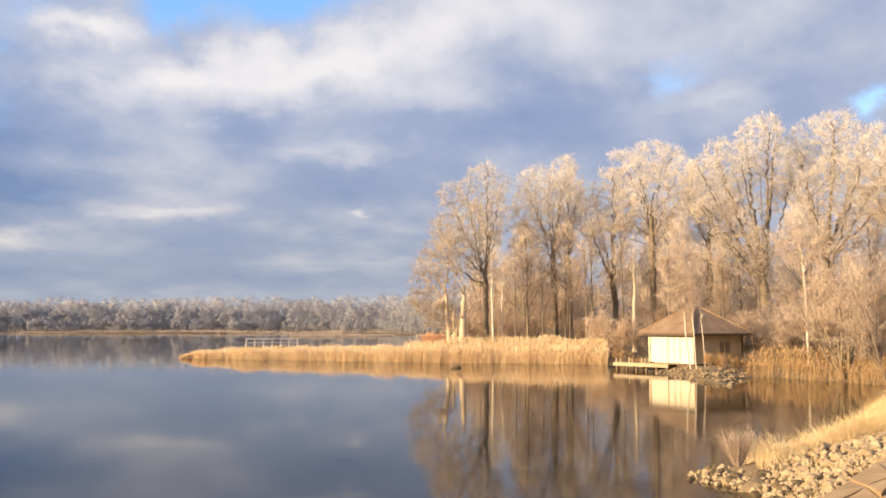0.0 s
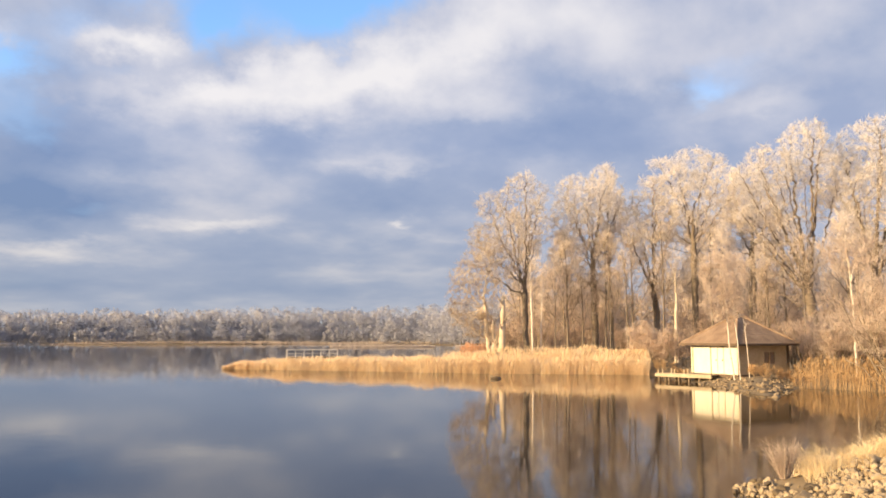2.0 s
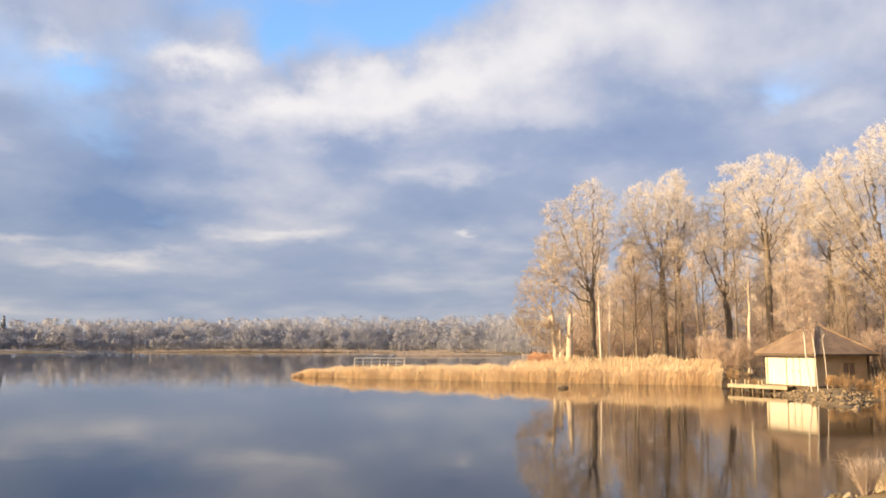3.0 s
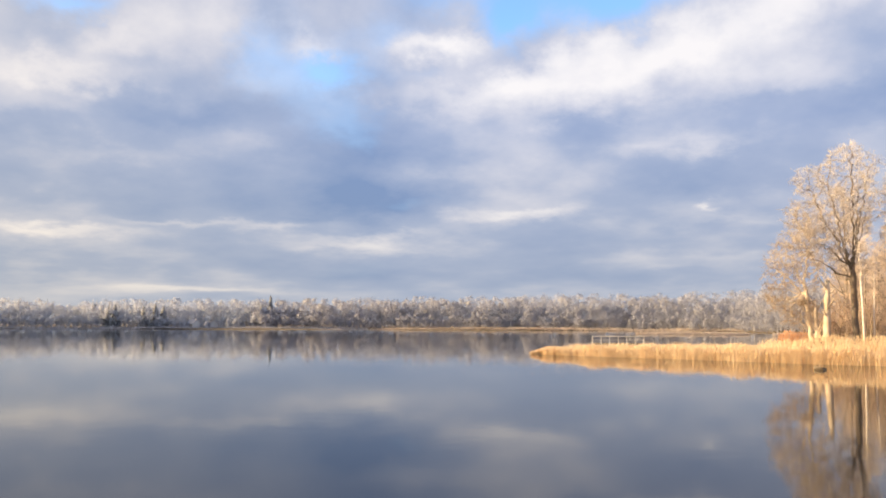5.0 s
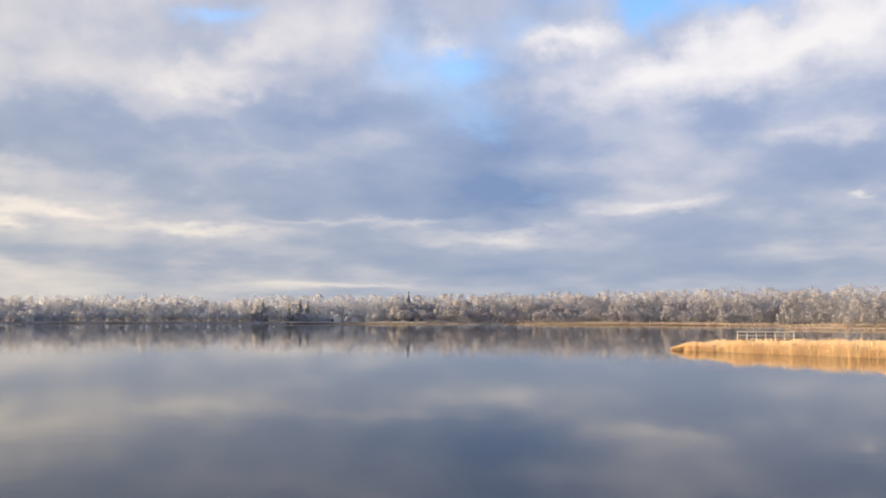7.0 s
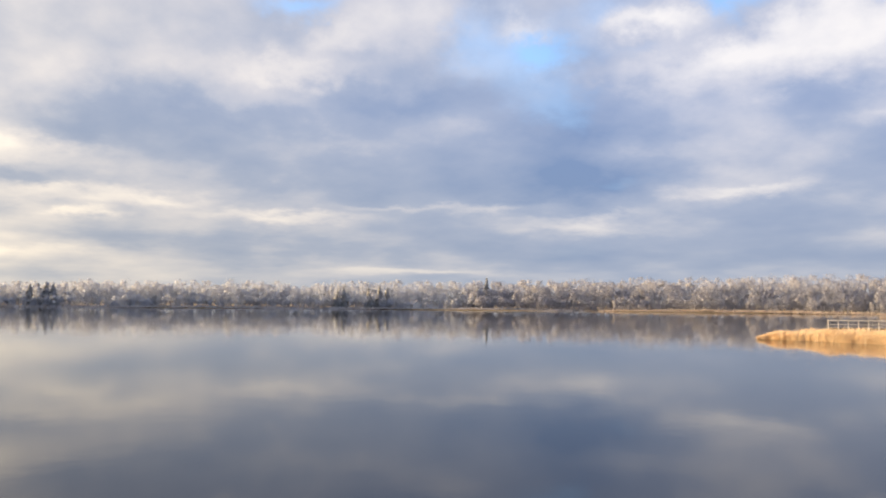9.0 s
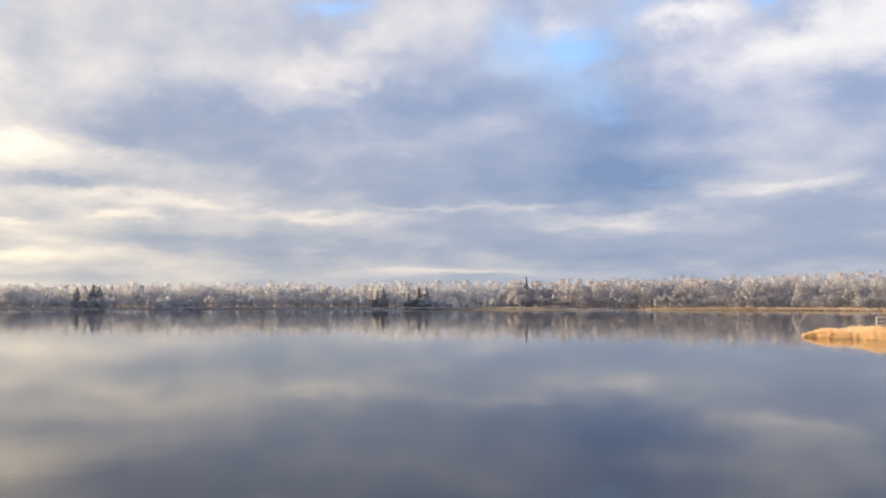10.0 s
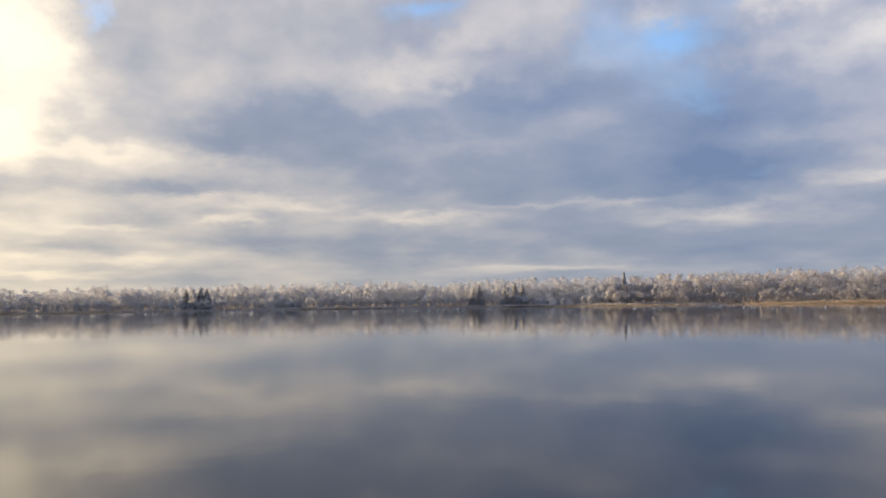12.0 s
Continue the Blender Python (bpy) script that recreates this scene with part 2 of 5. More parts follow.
def material(name, a, b, scale, rough=0.8, bump=0.0, bump_scale=None, fine=None, metal=0.0, spec=0.4, island=0.0, tall=None, space="Object", distance=0.02, thin=0.0):
    """A surface that varies between colours a and b in patches and grain. island: how far each blade or twig varies;
    tall: (low z, high z, colour) towards which it turns higher up, as rime gathers in the tops."""
    m = bpy.data.materials.new(name)
    m.use_nodes = True
    k = Nodes(m.node_tree)
    geo = k.add("ShaderNodeNewGeometry")
    vec = geo.outputs["Position"] if space == "World" else k.add("ShaderNodeTexCoord").outputs["Object"]
    n1 = k.noise(vec, scale, 3.0, 0.6)
    fac = k.span(n1, 0.3, 0.7)
    if island:
        fac = k.math("MULTIPLY_ADD", k.span(geo.outputs["Random Per Island"], 0, 1, -0.5, 0.5), island, fac, clamp=True)
    col = k.mix(fac, a, b)
    if tall:
        z = k.add("ShaderNodeSeparateXYZ", {"Vector": geo.outputs["Position"]}).outputs[2]
        z = k.math("MULTIPLY_ADD", k.span(n1, 0, 1, -1, 1), (tall[1] - tall[0]) * 0.5, z)
        col = k.mix(k.span(z, tall[0], tall[1]), col, tall[2])
    if fine:
        n2 = k.noise(vec, fine, 4.0, 0.65)
        col = k.mix(k.span(n2, 0.25, 0.75, 0.0, 0.55), col, tuple(c * 0.55 for c in a))
    sh = k.add("ShaderNodeBsdfPrincipled", {"Base Color": col, "Roughness": rough, "Metallic": metal, "Specular IOR Level": spec})
    if bump:
        n3 = k.noise(vec, bump_scale or scale * 6, 5.0, 0.65)
        bm = k.add("ShaderNodeBump", {"Height": n3, "Strength": bump, "Distance": distance})
        k.put(sh.inputs["Normal"], bm.outputs[0])
    surface = sh.outputs[0]
    if thin:
        through_it = k.add("ShaderNodeBsdfTranslucent", {"Color": col})
        surface = k.add("ShaderNodeMixShader", {0: thin, 1: surface, 2: through_it.outputs[0]}).outputs[0]
    k.add("ShaderNodeOutputMaterial", {"Surface": surface})
    return m


RIME = (0.90, 0.86, 0.81)
M_bark = material("oak_bark", (0.15, 0.122, 0.095), (0.31, 0.255, 0.20), 1.5, 0.9, 0.6, 9.0, 12.0)
M_limb = material("rimed_bark", (0.22, 0.175, 0.13), (0.40, 0.33, 0.25), 1.5, 0.9, 0.5, 9.0, 12.0)
M_birch = material("birch_bark", (0.84, 0.79, 0.71), (0.52, 0.44, 0.36), 5.0, 0.7, 0.3, 12.0)
M_dead = material("dead_wood", (0.74, 0.65, 0.53), (0.50, 0.41, 0.30), 1.2, 0.8, 0.5, 8.0, 6.0)
M_twig = material("rimed_twigs", (0.46, 0.35, 0.25), (0.70, 0.59, 0.46), 0.35, 0.85, island=0.9, tall=(6.0, 22.0, RIME), thin=0.4)
M_thin_twig = material("thin_rimed_twigs", (0.37, 0.295, 0.225), (0.62, 0.52, 0.42), 0.35, 0.85, island=0.9, tall=(6.0, 24.0, RIME), thin=0.4)
M_birch_twig = material("birch_twigs", (0.58, 0.46, 0.37), (0.80, 0.70, 0.60), 0.5, 0.85, island=0.9, tall=(8.0, 14.0, RIME), thin=0.4)
M_brush = material("brushwood", (0.52, 0.40, 0.31), (0.78, 0.645, 0.53), 0.3, 0.9, island=0.9, tall=(3.0, 14.0, (0.84, 0.74, 0.62)), thin=0.5)
M_reed = material("dry_reed", (0.75, 0.585, 0.375), (0.94, 0.79, 0.57), 0.25, 0.75, island=0.8, space="World", thin=0.45)
M_dull_reed = material("weathered_reed", (0.46, 0.30, 0.15), (0.70, 0.50, 0.28), 0.5, 0.8, island=0.9, space="World", thin=0.4)
M_frost_twig = material("frosted_shoots", (0.46, 0.36, 0.29), (0.70, 0.60, 0.51), 3.0, 0.85, island=0.8, thin=0.3)
# far reeds: frost and distance haze both put into the paler, greyer colours
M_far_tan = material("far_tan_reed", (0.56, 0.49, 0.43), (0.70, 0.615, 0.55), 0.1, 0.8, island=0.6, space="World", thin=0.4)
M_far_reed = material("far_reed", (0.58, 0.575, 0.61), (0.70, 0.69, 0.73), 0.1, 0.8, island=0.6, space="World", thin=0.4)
M_grass = material("frosted_grass", (0.62, 0.44, 0.20), (0.92, 0.80, 0.56), 0.8, 0.85, island=0.9, space="World", thin=0.35)
M_ground = material("winter_ground", (0.16, 0.12, 0.075), (0.34, 0.27, 0.17), 0.25, 0.95, 0.6, 3.0, 2.5, space="World")
M_stone = material("bank_stone", (0.30, 0.23, 0.145), (0.60, 0.49, 0.335), 2.6, 0.85, 0.6, 12.0, 9.0, space="World")
M_rubble = material("dark_rubble", (0.20, 0.15, 0.095), (0.42, 0.33, 0.215), 2.0, 0.85, 0.6, 12.0, 9.0, space="World")
M_dark_stone = material("dark_stone", (0.075, 0.055, 0.033), (0.20, 0.15, 0.085), 2.0, 0.6, 0.6, 12.0, 9.0, space="World")
M_slab = material("slab_stone", (0.40, 0.275, 0.15), (0.56, 0.405, 0.235), 0.9, 0.85, 0.5, 8.0, 5.0, space="World")
# far shore: distance haze and cloud shade put into the pale blue rime tones
M_far_haze_rime = material("far_wood_rime_pale_haze", (0.60, 0.635, 0.72), (0.70, 0.735, 0.82), 0.10, 0.9, island=0.15, space="World", thin=0.6)
M_far_twig = material("far_wood_rime_haze", (0.45, 0.465, 0.54), (0.55, 0.565, 0.65), 0.10, 0.9, island=0.15, tall=(7.0, 20.0, (0.68, 0.685, 0.73)), space="World", thin=0.5)
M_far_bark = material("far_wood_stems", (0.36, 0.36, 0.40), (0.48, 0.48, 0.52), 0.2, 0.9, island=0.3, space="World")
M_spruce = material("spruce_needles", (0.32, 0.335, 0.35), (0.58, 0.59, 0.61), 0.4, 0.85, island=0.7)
M_plaster = material("cream_boards", (0.86, 0.82, 0.71), (0.80, 0.75, 0.62), 0.8, 0.7, 0.25, 12.0, 9.0)
M_trim = material("pale_trim", (0.76, 0.68, 0.52), (0.66, 0.56, 0.40), 1.5, 0.7, 0.2, 12.0)
M_roof = material("shingle_roof", (0.24, 0.165, 0.115), (0.42, 0.31, 0.22), 1.2, 0.85, 0.5, 10.0, 14.0)
M_plank = material("grey_planks", (0.42, 0.34, 0.235), (0.60, 0.51, 0.37), 1.2, 0.8, 0.4, 14.0, 10.0)
M_post = material("wet_posts", (0.12, 0.09, 0.06), (0.26, 0.20, 0.14), 2.0, 0.8, 0.4, 12.0)
M_brown = material("brown_boards", (0.50, 0.38, 0.23), (0.66, 0.52, 0.33), 1.5, 0.8, 0.3, 12.0, 8.0)
M_dark = material("dark_boards", (0.10, 0.07, 0.05), (0.18, 0.13, 0.09), 1.5, 0.8, 0.3, 12.0, 8.0)
M_white = material("white_render", (0.78, 0.77, 0.76), (0.68, 0.66, 0.64), 0.5, 0.8)
M_redroof = material("tile_roof", (0.46, 0.45, 0.46), (0.62, 0.60, 0.61), 0.6, 0.8)
M_rail = material("frosted_rail", (0.74, 0.70, 0.64), (0.86, 0.83, 0.78), 1.0, 0.7)
M_russet = material("russet_reed", (0.56, 0.30, 0.16), (0.76, 0.47, 0.29), 0.6, 0.9, island=0.8, space="World", thin=0.3)
M_pane = material("window_pane", (0.03, 0.035, 0.04), (0.05, 0.055, 0.06), 0.5, 0.08)


def water_material():
    m = bpy.data.materials.new("lake_water")
    m.use_nodes = True
    k = Nodes(m.node_tree)
    pos = k.add("ShaderNodeNewGeometry").outputs["Position"]
    patch = k.noise(pos, 0.035, 4.0, 0.6, 0.6)
    swell = k.add("ShaderNodeMapping", {"Vector": pos, "Scale": (1.0, 1.0, 1.0)}).outputs[0]
    n1, n2 = k.noise(swell, 0.9, 3.0, 0.5), k.noise(swell, 5.0, 2.0, 0.5)
    hgt = k.math("MULTIPLY_ADD", n2, 0.12, n1)
    bump = k.add("ShaderNodeBump", {"Height": hgt, "Strength": 0.06, "Distance": 0.04})
    # a skin of thin brown ice in the sheltered bay
    px = k.add("ShaderNodeSeparateXYZ", {"Vector": pos}).outputs[0]
    drift = k.noise(k.add("ShaderNodeMapping", {"Vector": pos, "Scale": (0.25, 1.0, 1.0)}).outputs[0], 0.10, 4.0, 0.6, 0.5)
    ice = k.span(k.math("MULTIPLY_ADD", drift, 22.0, px), 11.0, 20.0)
    rough = k.math("MULTIPLY_ADD", ice, 0.02, k.span(patch, 0.35, 0.7, 0.03, 0.065))
    col = k.ramp(patch, (0.010, 0.012, 0.016), (0.024, 0.022, 0.019), 0.35, 0.7)
    col = k.mix(k.math("MULTIPLY", ice, k.span(drift, 0.3, 0.65, 0.45, 1.0)), col, (0.085, 0.058, 0.028))
    sh = k.add("ShaderNodeBsdfPrincipled", {"Base Color": col, "Roughness": rough, "IOR": 1.30, "Specular IOR Level": k.math("MULTIPLY_ADD", ice, -0.12, 0.42), "Normal": bump.outputs[0]})
    k.add("ShaderNodeOutputMaterial", {"Surface": sh.outputs[0]})
    return m


M_water = water_material()

# ---- mesh helpers ----


class Buf:
    """Collects rings, blades and boxes as arrays, then makes one mesh of them."""

    def __init__(self):
        self.v, self.tri, self.quad, self.n, self.nrm = [], [], [], 0, []

    def put(self, verts, tris=None, quads=None):
        verts = np.asarray(verts, dtype=np.float64).reshape(-1, 3)
        if tris is not None and len(tris):
            self.tri.append(np.asarray(tris).reshape(-1, 3) + self.n)
        if quads is not None and len(quads):
            self.quad.append(np.asarray(quads).reshape(-1, 4) + self.n)
        self.v.append(verts)
        self.n += len(verts)

    def mesh(self, name, mat, smooth=False):
        v = np.concatenate(self.v)
        tri = np.concatenate(self.tri) if self.tri else np.zeros((0, 3), int)
        quad = np.concatenate(self.quad) if self.quad else np.zeros((0, 4), int)
        me = bpy.data.meshes.new(name)
        me.vertices.add(len(v))
        me.vertices.foreach_set("co", v.astype(np.float32).ravel())
        loops = np.concatenate([tri.ravel(), quad.ravel()]).astype(np.int32)
        me.loops.add(len(loops))
        me.loops.foreach_set("vertex_index", loops)
        total = np.concatenate([np.full(len(tri), 3), np.full(len(quad), 4)]).astype(np.int32)
        me.polygons.add(len(total))
        me.polygons.foreach_set("loop_start", (np.cumsum(total) - total).astype(np.int32))
        me.polygons.foreach_set("use_smooth", np.full(len(total), smooth))
        me.update(calc_edges=True)
        if self.nrm:
            me.polygons.foreach_set("use_smooth", np.full(len(total), True))
            me.normals_split_custom_set_from_vertices(np.concatenate(self.nrm).astype(np.float32))
        me.materials.append(mat)
        return me

    def tube(self, pts, radii, sides):
        pts, radii = np.asarray(pts, float), np.asarray(radii, float)
        k = len(pts)
        d = np.gradient(pts, axis=0)
        d /= np.linalg.norm(d, axis=1)[:, None] + 1e-9
        ref = np.array([1.0, 0, 0]) if abs(d[0, 0]) < 0.8 else np.array([0, 1.0, 0])
        a = np.cross(d, ref)
        a /= np.linalg.norm(a, axis=1)[:, None] + 1e-9
        b = np.cross(d, a)
        th = np.arange(sides) * 2 * np.pi / sides
        ring = pts[:, None] + radii[:, None, None] * (np.cos(th)[None, :, None] * a[:, None] + np.sin(th)[None, :, None] * b[:, None])
        i, j = np.meshgrid(np.arange(k - 1), np.arange(sides), indexing="ij")
        i, j = i.ravel(), j.ravel()
        j2 = (j + 1) % sides
        self.put(ring.reshape(-1, 3), quads=np.stack([i * sides + j, i * sides + j2, (i + 1) * sides + j2, (i + 1) * sides + j], -1))

    def blades(self, base, tip, width, rng, out=None):
        """One slim triangle from each base to its tip. out: the way that each faces, as part of a rounded clump."""
        n = len(base)
        if not n:
            return
        d = tip - base
        side = np.cross(d, rng.normal(size=(n, 3)))
        side *= (width / 2 / (np.linalg.norm(side, axis=1) + 1e-9))[:, None]
        if out is not None:
            back = np.einsum("ij,ij->i", np.cross(2 * side, d), out) < 0
            side = np.where(back[:, None], -side, side)
            self.nrm.append(np.repeat(out, 3, axis=0))
        self.put(np.stack([base - side, base + side, tip], 1).reshape(-1, 3), tris=np.arange(3 * n).reshape(-1, 3))

    def box(self, size, m=None):
        x, y, z = (s / 2 for s in size)
        c = [(-x, -y, -z), (x, -y, -z), (x, y, -z), (-x, y, -z), (-x, -y, z), (x, -y, z), (x, y, z), (-x, y, z)]
        if m is not None:
            c = [tuple(m @ Vector(p)) for p in c]
        self.put(c, quads=[(0, 3, 2, 1), (4, 5, 6, 7), (0, 1, 5, 4), (1, 2, 6, 5), (2, 3, 7, 6), (3, 0, 4, 7)])


def part(name, buf, mat, parent=None, label="", smooth=False):
    """One mesh object, under its thing where one is given."""
    me = buf if isinstance(buf, bpy.types.Mesh) else buf.mesh(name, mat, smooth)
    ob = new(name, me)
    ob.parent = parent
    return tagged(ob, label)


def bevel_box(size, m=None, edge=0.01):
    bm = bmesh.new()
    bmesh.ops.create_cube(bm, size=1.0, matrix=Matrix.Diagonal((*size, 1.0)))
    bmesh.ops.bevel(bm, geom=bm.edges[:], offset=edge, segments=1, affect="EDGES")
    if m is not None:
        bm.transform(m)
    return bm


def bm_part(name, bm, mat, parent=None, label="", smooth=False):
    me = bpy.data.meshes.new(name)
    for f in bm.faces:
        f.smooth = smooth
    bm.to_mesh(me)
    bm.free()
    me.materials.append(mat)
    return part(name, me, mat, parent, label)


# ---- the land: one sheet, with the lake let into it ----
SHORE = [(-170, 60), (-120, 26), (-85, 12), (-50, 8.5), (-15, 7.5), (5, 8.0), (15, 9.5), (21.0, 13.5), (20.9, 16.9), (19.7, 18.4), (18, 19.0), (16.1, 19.5), (16.2, 20.2), (18, 20.9),
         (20.5, 21.7), (23.9, 24.6), (27.5, 36), (30.0, 47), (27.5, 55), (23, 59), (20.2, 60.5), (19.2, 56), (18.2, 51.8), (17.0, 53.5), (15.0, 60), (13.4, 67),
         (12.5, 73), (10, 79), (4, 82), (-2, 86), (-3.5, 100), (-2, 130), (0, 180), (1.5, 260), (-1, 320), (-4, 395), (-10, 418), (-28, 424),
         (-46, 430), (-62, 428), (-76, 420), (-92, 400), (-115, 330), (-140, 220), (-160, 120)]
LAKE = np.array([polar(a, d)[:2] for a, d in SHORE])


def shore_distance(p):
    """Metres from each point to the shoreline, positive on land."""
    best = np.full(len(p), 1e9)
    inside = np.zeros(len(p), bool)
    for a, b in zip(LAKE, np.roll(LAKE, -1, axis=0)):
        ab = b - a
        t = np.clip(((p - a) @ ab) / (ab @ ab), 0, 1)
        best = np.minimum(best, np.linalg.norm(p - a - t[:, None] * ab, axis=1))
        cross = (a[1] > p[:, 1]) != (b[1] > p[:, 1])
        xs = a[0] + (p[:, 1] - a[1]) * ab[0] / (ab[1] if abs(ab[1]) > 1e-9 else 1e-9)
        inside ^= cross & (p[:, 0] < xs)
    return np.where(inside, -best, best)


def ground_height(p):
    p = np.asarray(p, float).reshape(-1, 2)
    s = shore_distance(p)
    r = np.hypot(p[:, 0], p[:, 1])
    bank = np.clip(s * 0.32, -1.5, 0.75) + np.clip((s - 2.3) * 0.16, 0, 0.95)
    low = np.clip(s * 0.22, -1.5, 0.6) + np.clip((s - 3) * 0.008, 0, 4.0)
    bank = bank + 1.0 * np.clip((r - 20) / 10, 0, 1) * np.clip(s / 1.5, 0, 1)
    near = np.clip((48 - r) / 8, 0, 1)
    z = near * bank + (1 - near) * low
    rough = np.sin(p[:, 0] * 0.9) * np.cos(p[:, 1] * 0.7) * 0.05 + np.sin(p[:, 0] * 0.23 + 1) * np.cos(p[:, 1] * 0.31) * 0.10
    return z + rough * np.clip(s / 3, 0, 1)


def ground_z(x, y):
    return float(ground_height([(x, y)])[0])


def build_ground():
    azs = np.concatenate([np.arange(-180, 8, 1.5), np.arange(8, 32, 0.25), np.arange(32, 180, 2.0)])
    rad = np.concatenate([[0.0], np.geomspace(1.5, 140, 210), np.geomspace(146, 3800, 50)])
    a, r = np.meshgrid(np.radians(azs), rad, indexing="ij")
    xy = np.stack([r * np.sin(a), r * np.cos(a)], -1)
    z = ground_height(xy.reshape(-1, 2)).reshape(a.shape)
    na, nr = a.shape
    i, j = np.meshgrid(np.arange(na), np.arange(nr - 1), indexing="ij")
    i, j = i.ravel(), j.ravel()
    i2 = (i + 1) % na
    buf = Buf()
    buf.put(np.concatenate([xy, z[..., None]], -1).reshape(-1, 3), quads=np.stack([i2 * nr + j, i2 * nr + j + 1, i * nr + j + 1, i * nr + j], -1))
    tagged(part("ground", buf, M_ground, smooth=True), "frosty brown winter ground round the lake", "ground", kind="structure")
    w = Buf()
    th = np.linspace(0, 2 * np.pi, 64, endpoint=False)
    w.put([(620 * math.sin(t) - 120, 620 * math.cos(t), 0.0) for t in th] + [(-120, 0, 0.0)], tris=[(64, (n + 1) % 64, n) for n in range(64)])
    tagged(part("water", w, M_water), "still dark lake water with soft reflections", "lake", kind="structure")


build_ground()

# ---- trees ----


def unit(v):
    return v / (np.linalg.norm(v) + 1e-9)


def grow(buf, seeds, rng, p, d, length, r, level, o):
    """One branch with its side branches. seeds collects the thin ends that bear twigs."""
    k = (7, 6, 5, 4)[level]
    pts, step, dd = [np.array(p)], length / (k - 1), np.array(d)
    for _ in range(k - 1):
        dd = unit(dd + rng.normal(size=3) * o["wander"] * (0.22 if level == 0 else 1.0) + np.array([0, 0, o["lift"][level]]))
        pts.append(pts[-1] + dd * step)
    pts = np.array(pts)
    end = (o.get("tip", 0.40), 0.25, 0.3, 0.4)[level]
    radii = r * (1 - (1 - end) * np.linspace(0, 1, k))
    if level == 0:
        radii[0] *= 1.35
    buf.tube(pts, radii, (8, 6, 4, 3)[level])
    if level >= 2:
        seeds.append((pts, level, length))
    if level == 3:
        return
    n = o["count"][level]
    lo = (o["fork"], 0.22, 0.15)[level]
    for c in range(n):
        t = lo + (1 - lo) * (c + rng.random()) / n
        t = min(t, 0.985)
        x = t * (k - 1)
        i = int(x)
        q = pts[i] + (pts[min(i + 1, k - 1)] - pts[i]) * (x - i)
        along = unit(pts[min(i + 1, k - 1)] - pts[i])
        turn = rng.normal(size=3)
        out = unit(turn - along * (turn @ along))
        if level == 0:
            a = 2.4 * c + rng.random() * 0.8
            out = unit(np.array([math.cos(a), math.sin(a), 0]))
        ang = radians(o["angle"][level] + rng.normal() * 9)
        if level == 0:
            ang *= 1.30 - o.get("close", 0.75) * (t - lo) / (1 - lo)
        nd = unit(along * math.cos(ang) + out * math.sin(ang))
        fall = (1.0 - 0.62 * (1 - o.get("even", 0.0)) * ((t - lo) / (1 - lo)) ** 1.5) if level == 0 else (1.1 - 0.6 * t)
        grow(buf, seeds, rng, q, nd, length * o["ratio"][level] * fall * (0.75 + 0.5 * rng.random()), max(r * (1 - (1 - end) * t) * o["thin"][level], 0.012), level + 1, o)


def twigs(buf, seeds, rng, dense, size, width, droop=0.0):
    for pts, level, length in seeds:
        n = int(dense * (0.7 if level == 2 else 1.0) * (0.4 + length * 0.45))
        if not n:
            continue
        t = (0.25 + 0.75 * rng.random(n) ** 0.8) * (len(pts) - 1) * 0.999
        i = t.astype(int)
        a, b = pts[i], pts[np.minimum(i + 1, len(pts) - 1)]
        q = a + (b - a) * (t - i)[:, None]
        d = (b - a) / (np.linalg.norm(b - a, axis=1)[:, None] + 1e-9) * 0.7 + rng.normal(size=(n, 3)) * 0.55 + np.array([0, 0, 0.12 - droop])
        d /= np.linalg.norm(d, axis=1)[:, None]
        ln = size * (0.5 + rng.random(n))
        tip = q + d * ln[:, None]
        w = np.full(n, width)
        buf.blades(q, tip, w, rng)
        for f in (0.35, 0.65):
            q2 = q + (tip - q) * f
            d2 = d + rng.normal(size=(n, 3)) * 0.6 - np.array([0, 0, droop * 0.5])
            d2 /= np.linalg.norm(d2, axis=1)[:, None]
            buf.blades(q2, q2 + d2 * (ln * 0.55)[:, None], w * 0.85, rng)


ALDER = dict(tip=0.3, wander=0.09, lift=(0.05, 0.09, 0.06, 0.03), count=(17, 8, 6), fork=0.28, angle=(40, 42, 42), ratio=(0.42, 0.48, 0.50), thin=(0.42, 0.50, 0.55))


def tree(name, at, height, radius, form, seed, label, dense=11, twig=0.55, width=0.030, lean=(0, 0), spread=1.0, bark=None, frost=None, droop=0.0, group="", **change):
    """A bare rimed tree at (azimuth, metres): trunk with its limbs, and a crown of twigs."""
    rng = np.random.default_rng(seed)
    o = dict(form, **change)
    p = polar(*at)
    wood, crown, seeds = Buf(), Buf(), []
    o["ratio"] = (o["ratio"][0] * spread, *o["ratio"][1:])
    grow(wood, seeds, rng, (0, 0, -0.2), unit(np.array([lean[0], lean[1], 1.0])), height * o.get("rise", 0.82), radius, 0, o)
    twigs(crown, seeds, rng, dense, twig, width, droop)
    # bring the crown to the tree's full height
    top = np.percentile(np.concatenate([v[:, 2] for v in crown.v]), 99.7)
    f = height / top
    for b in (wood, crown):
        b.v = [v * np.array([1, 1, f]) for v in b.v]
    ob = new(name)
    ob.location = (p.x, p.y, ground_z(p.x, p.y))
    part("trunk", wood, bark or M_bark, ob, smooth=True)
    part("crown", crown, frost or M_twig, ob)
    return tagged(ob, label, "tree", group)


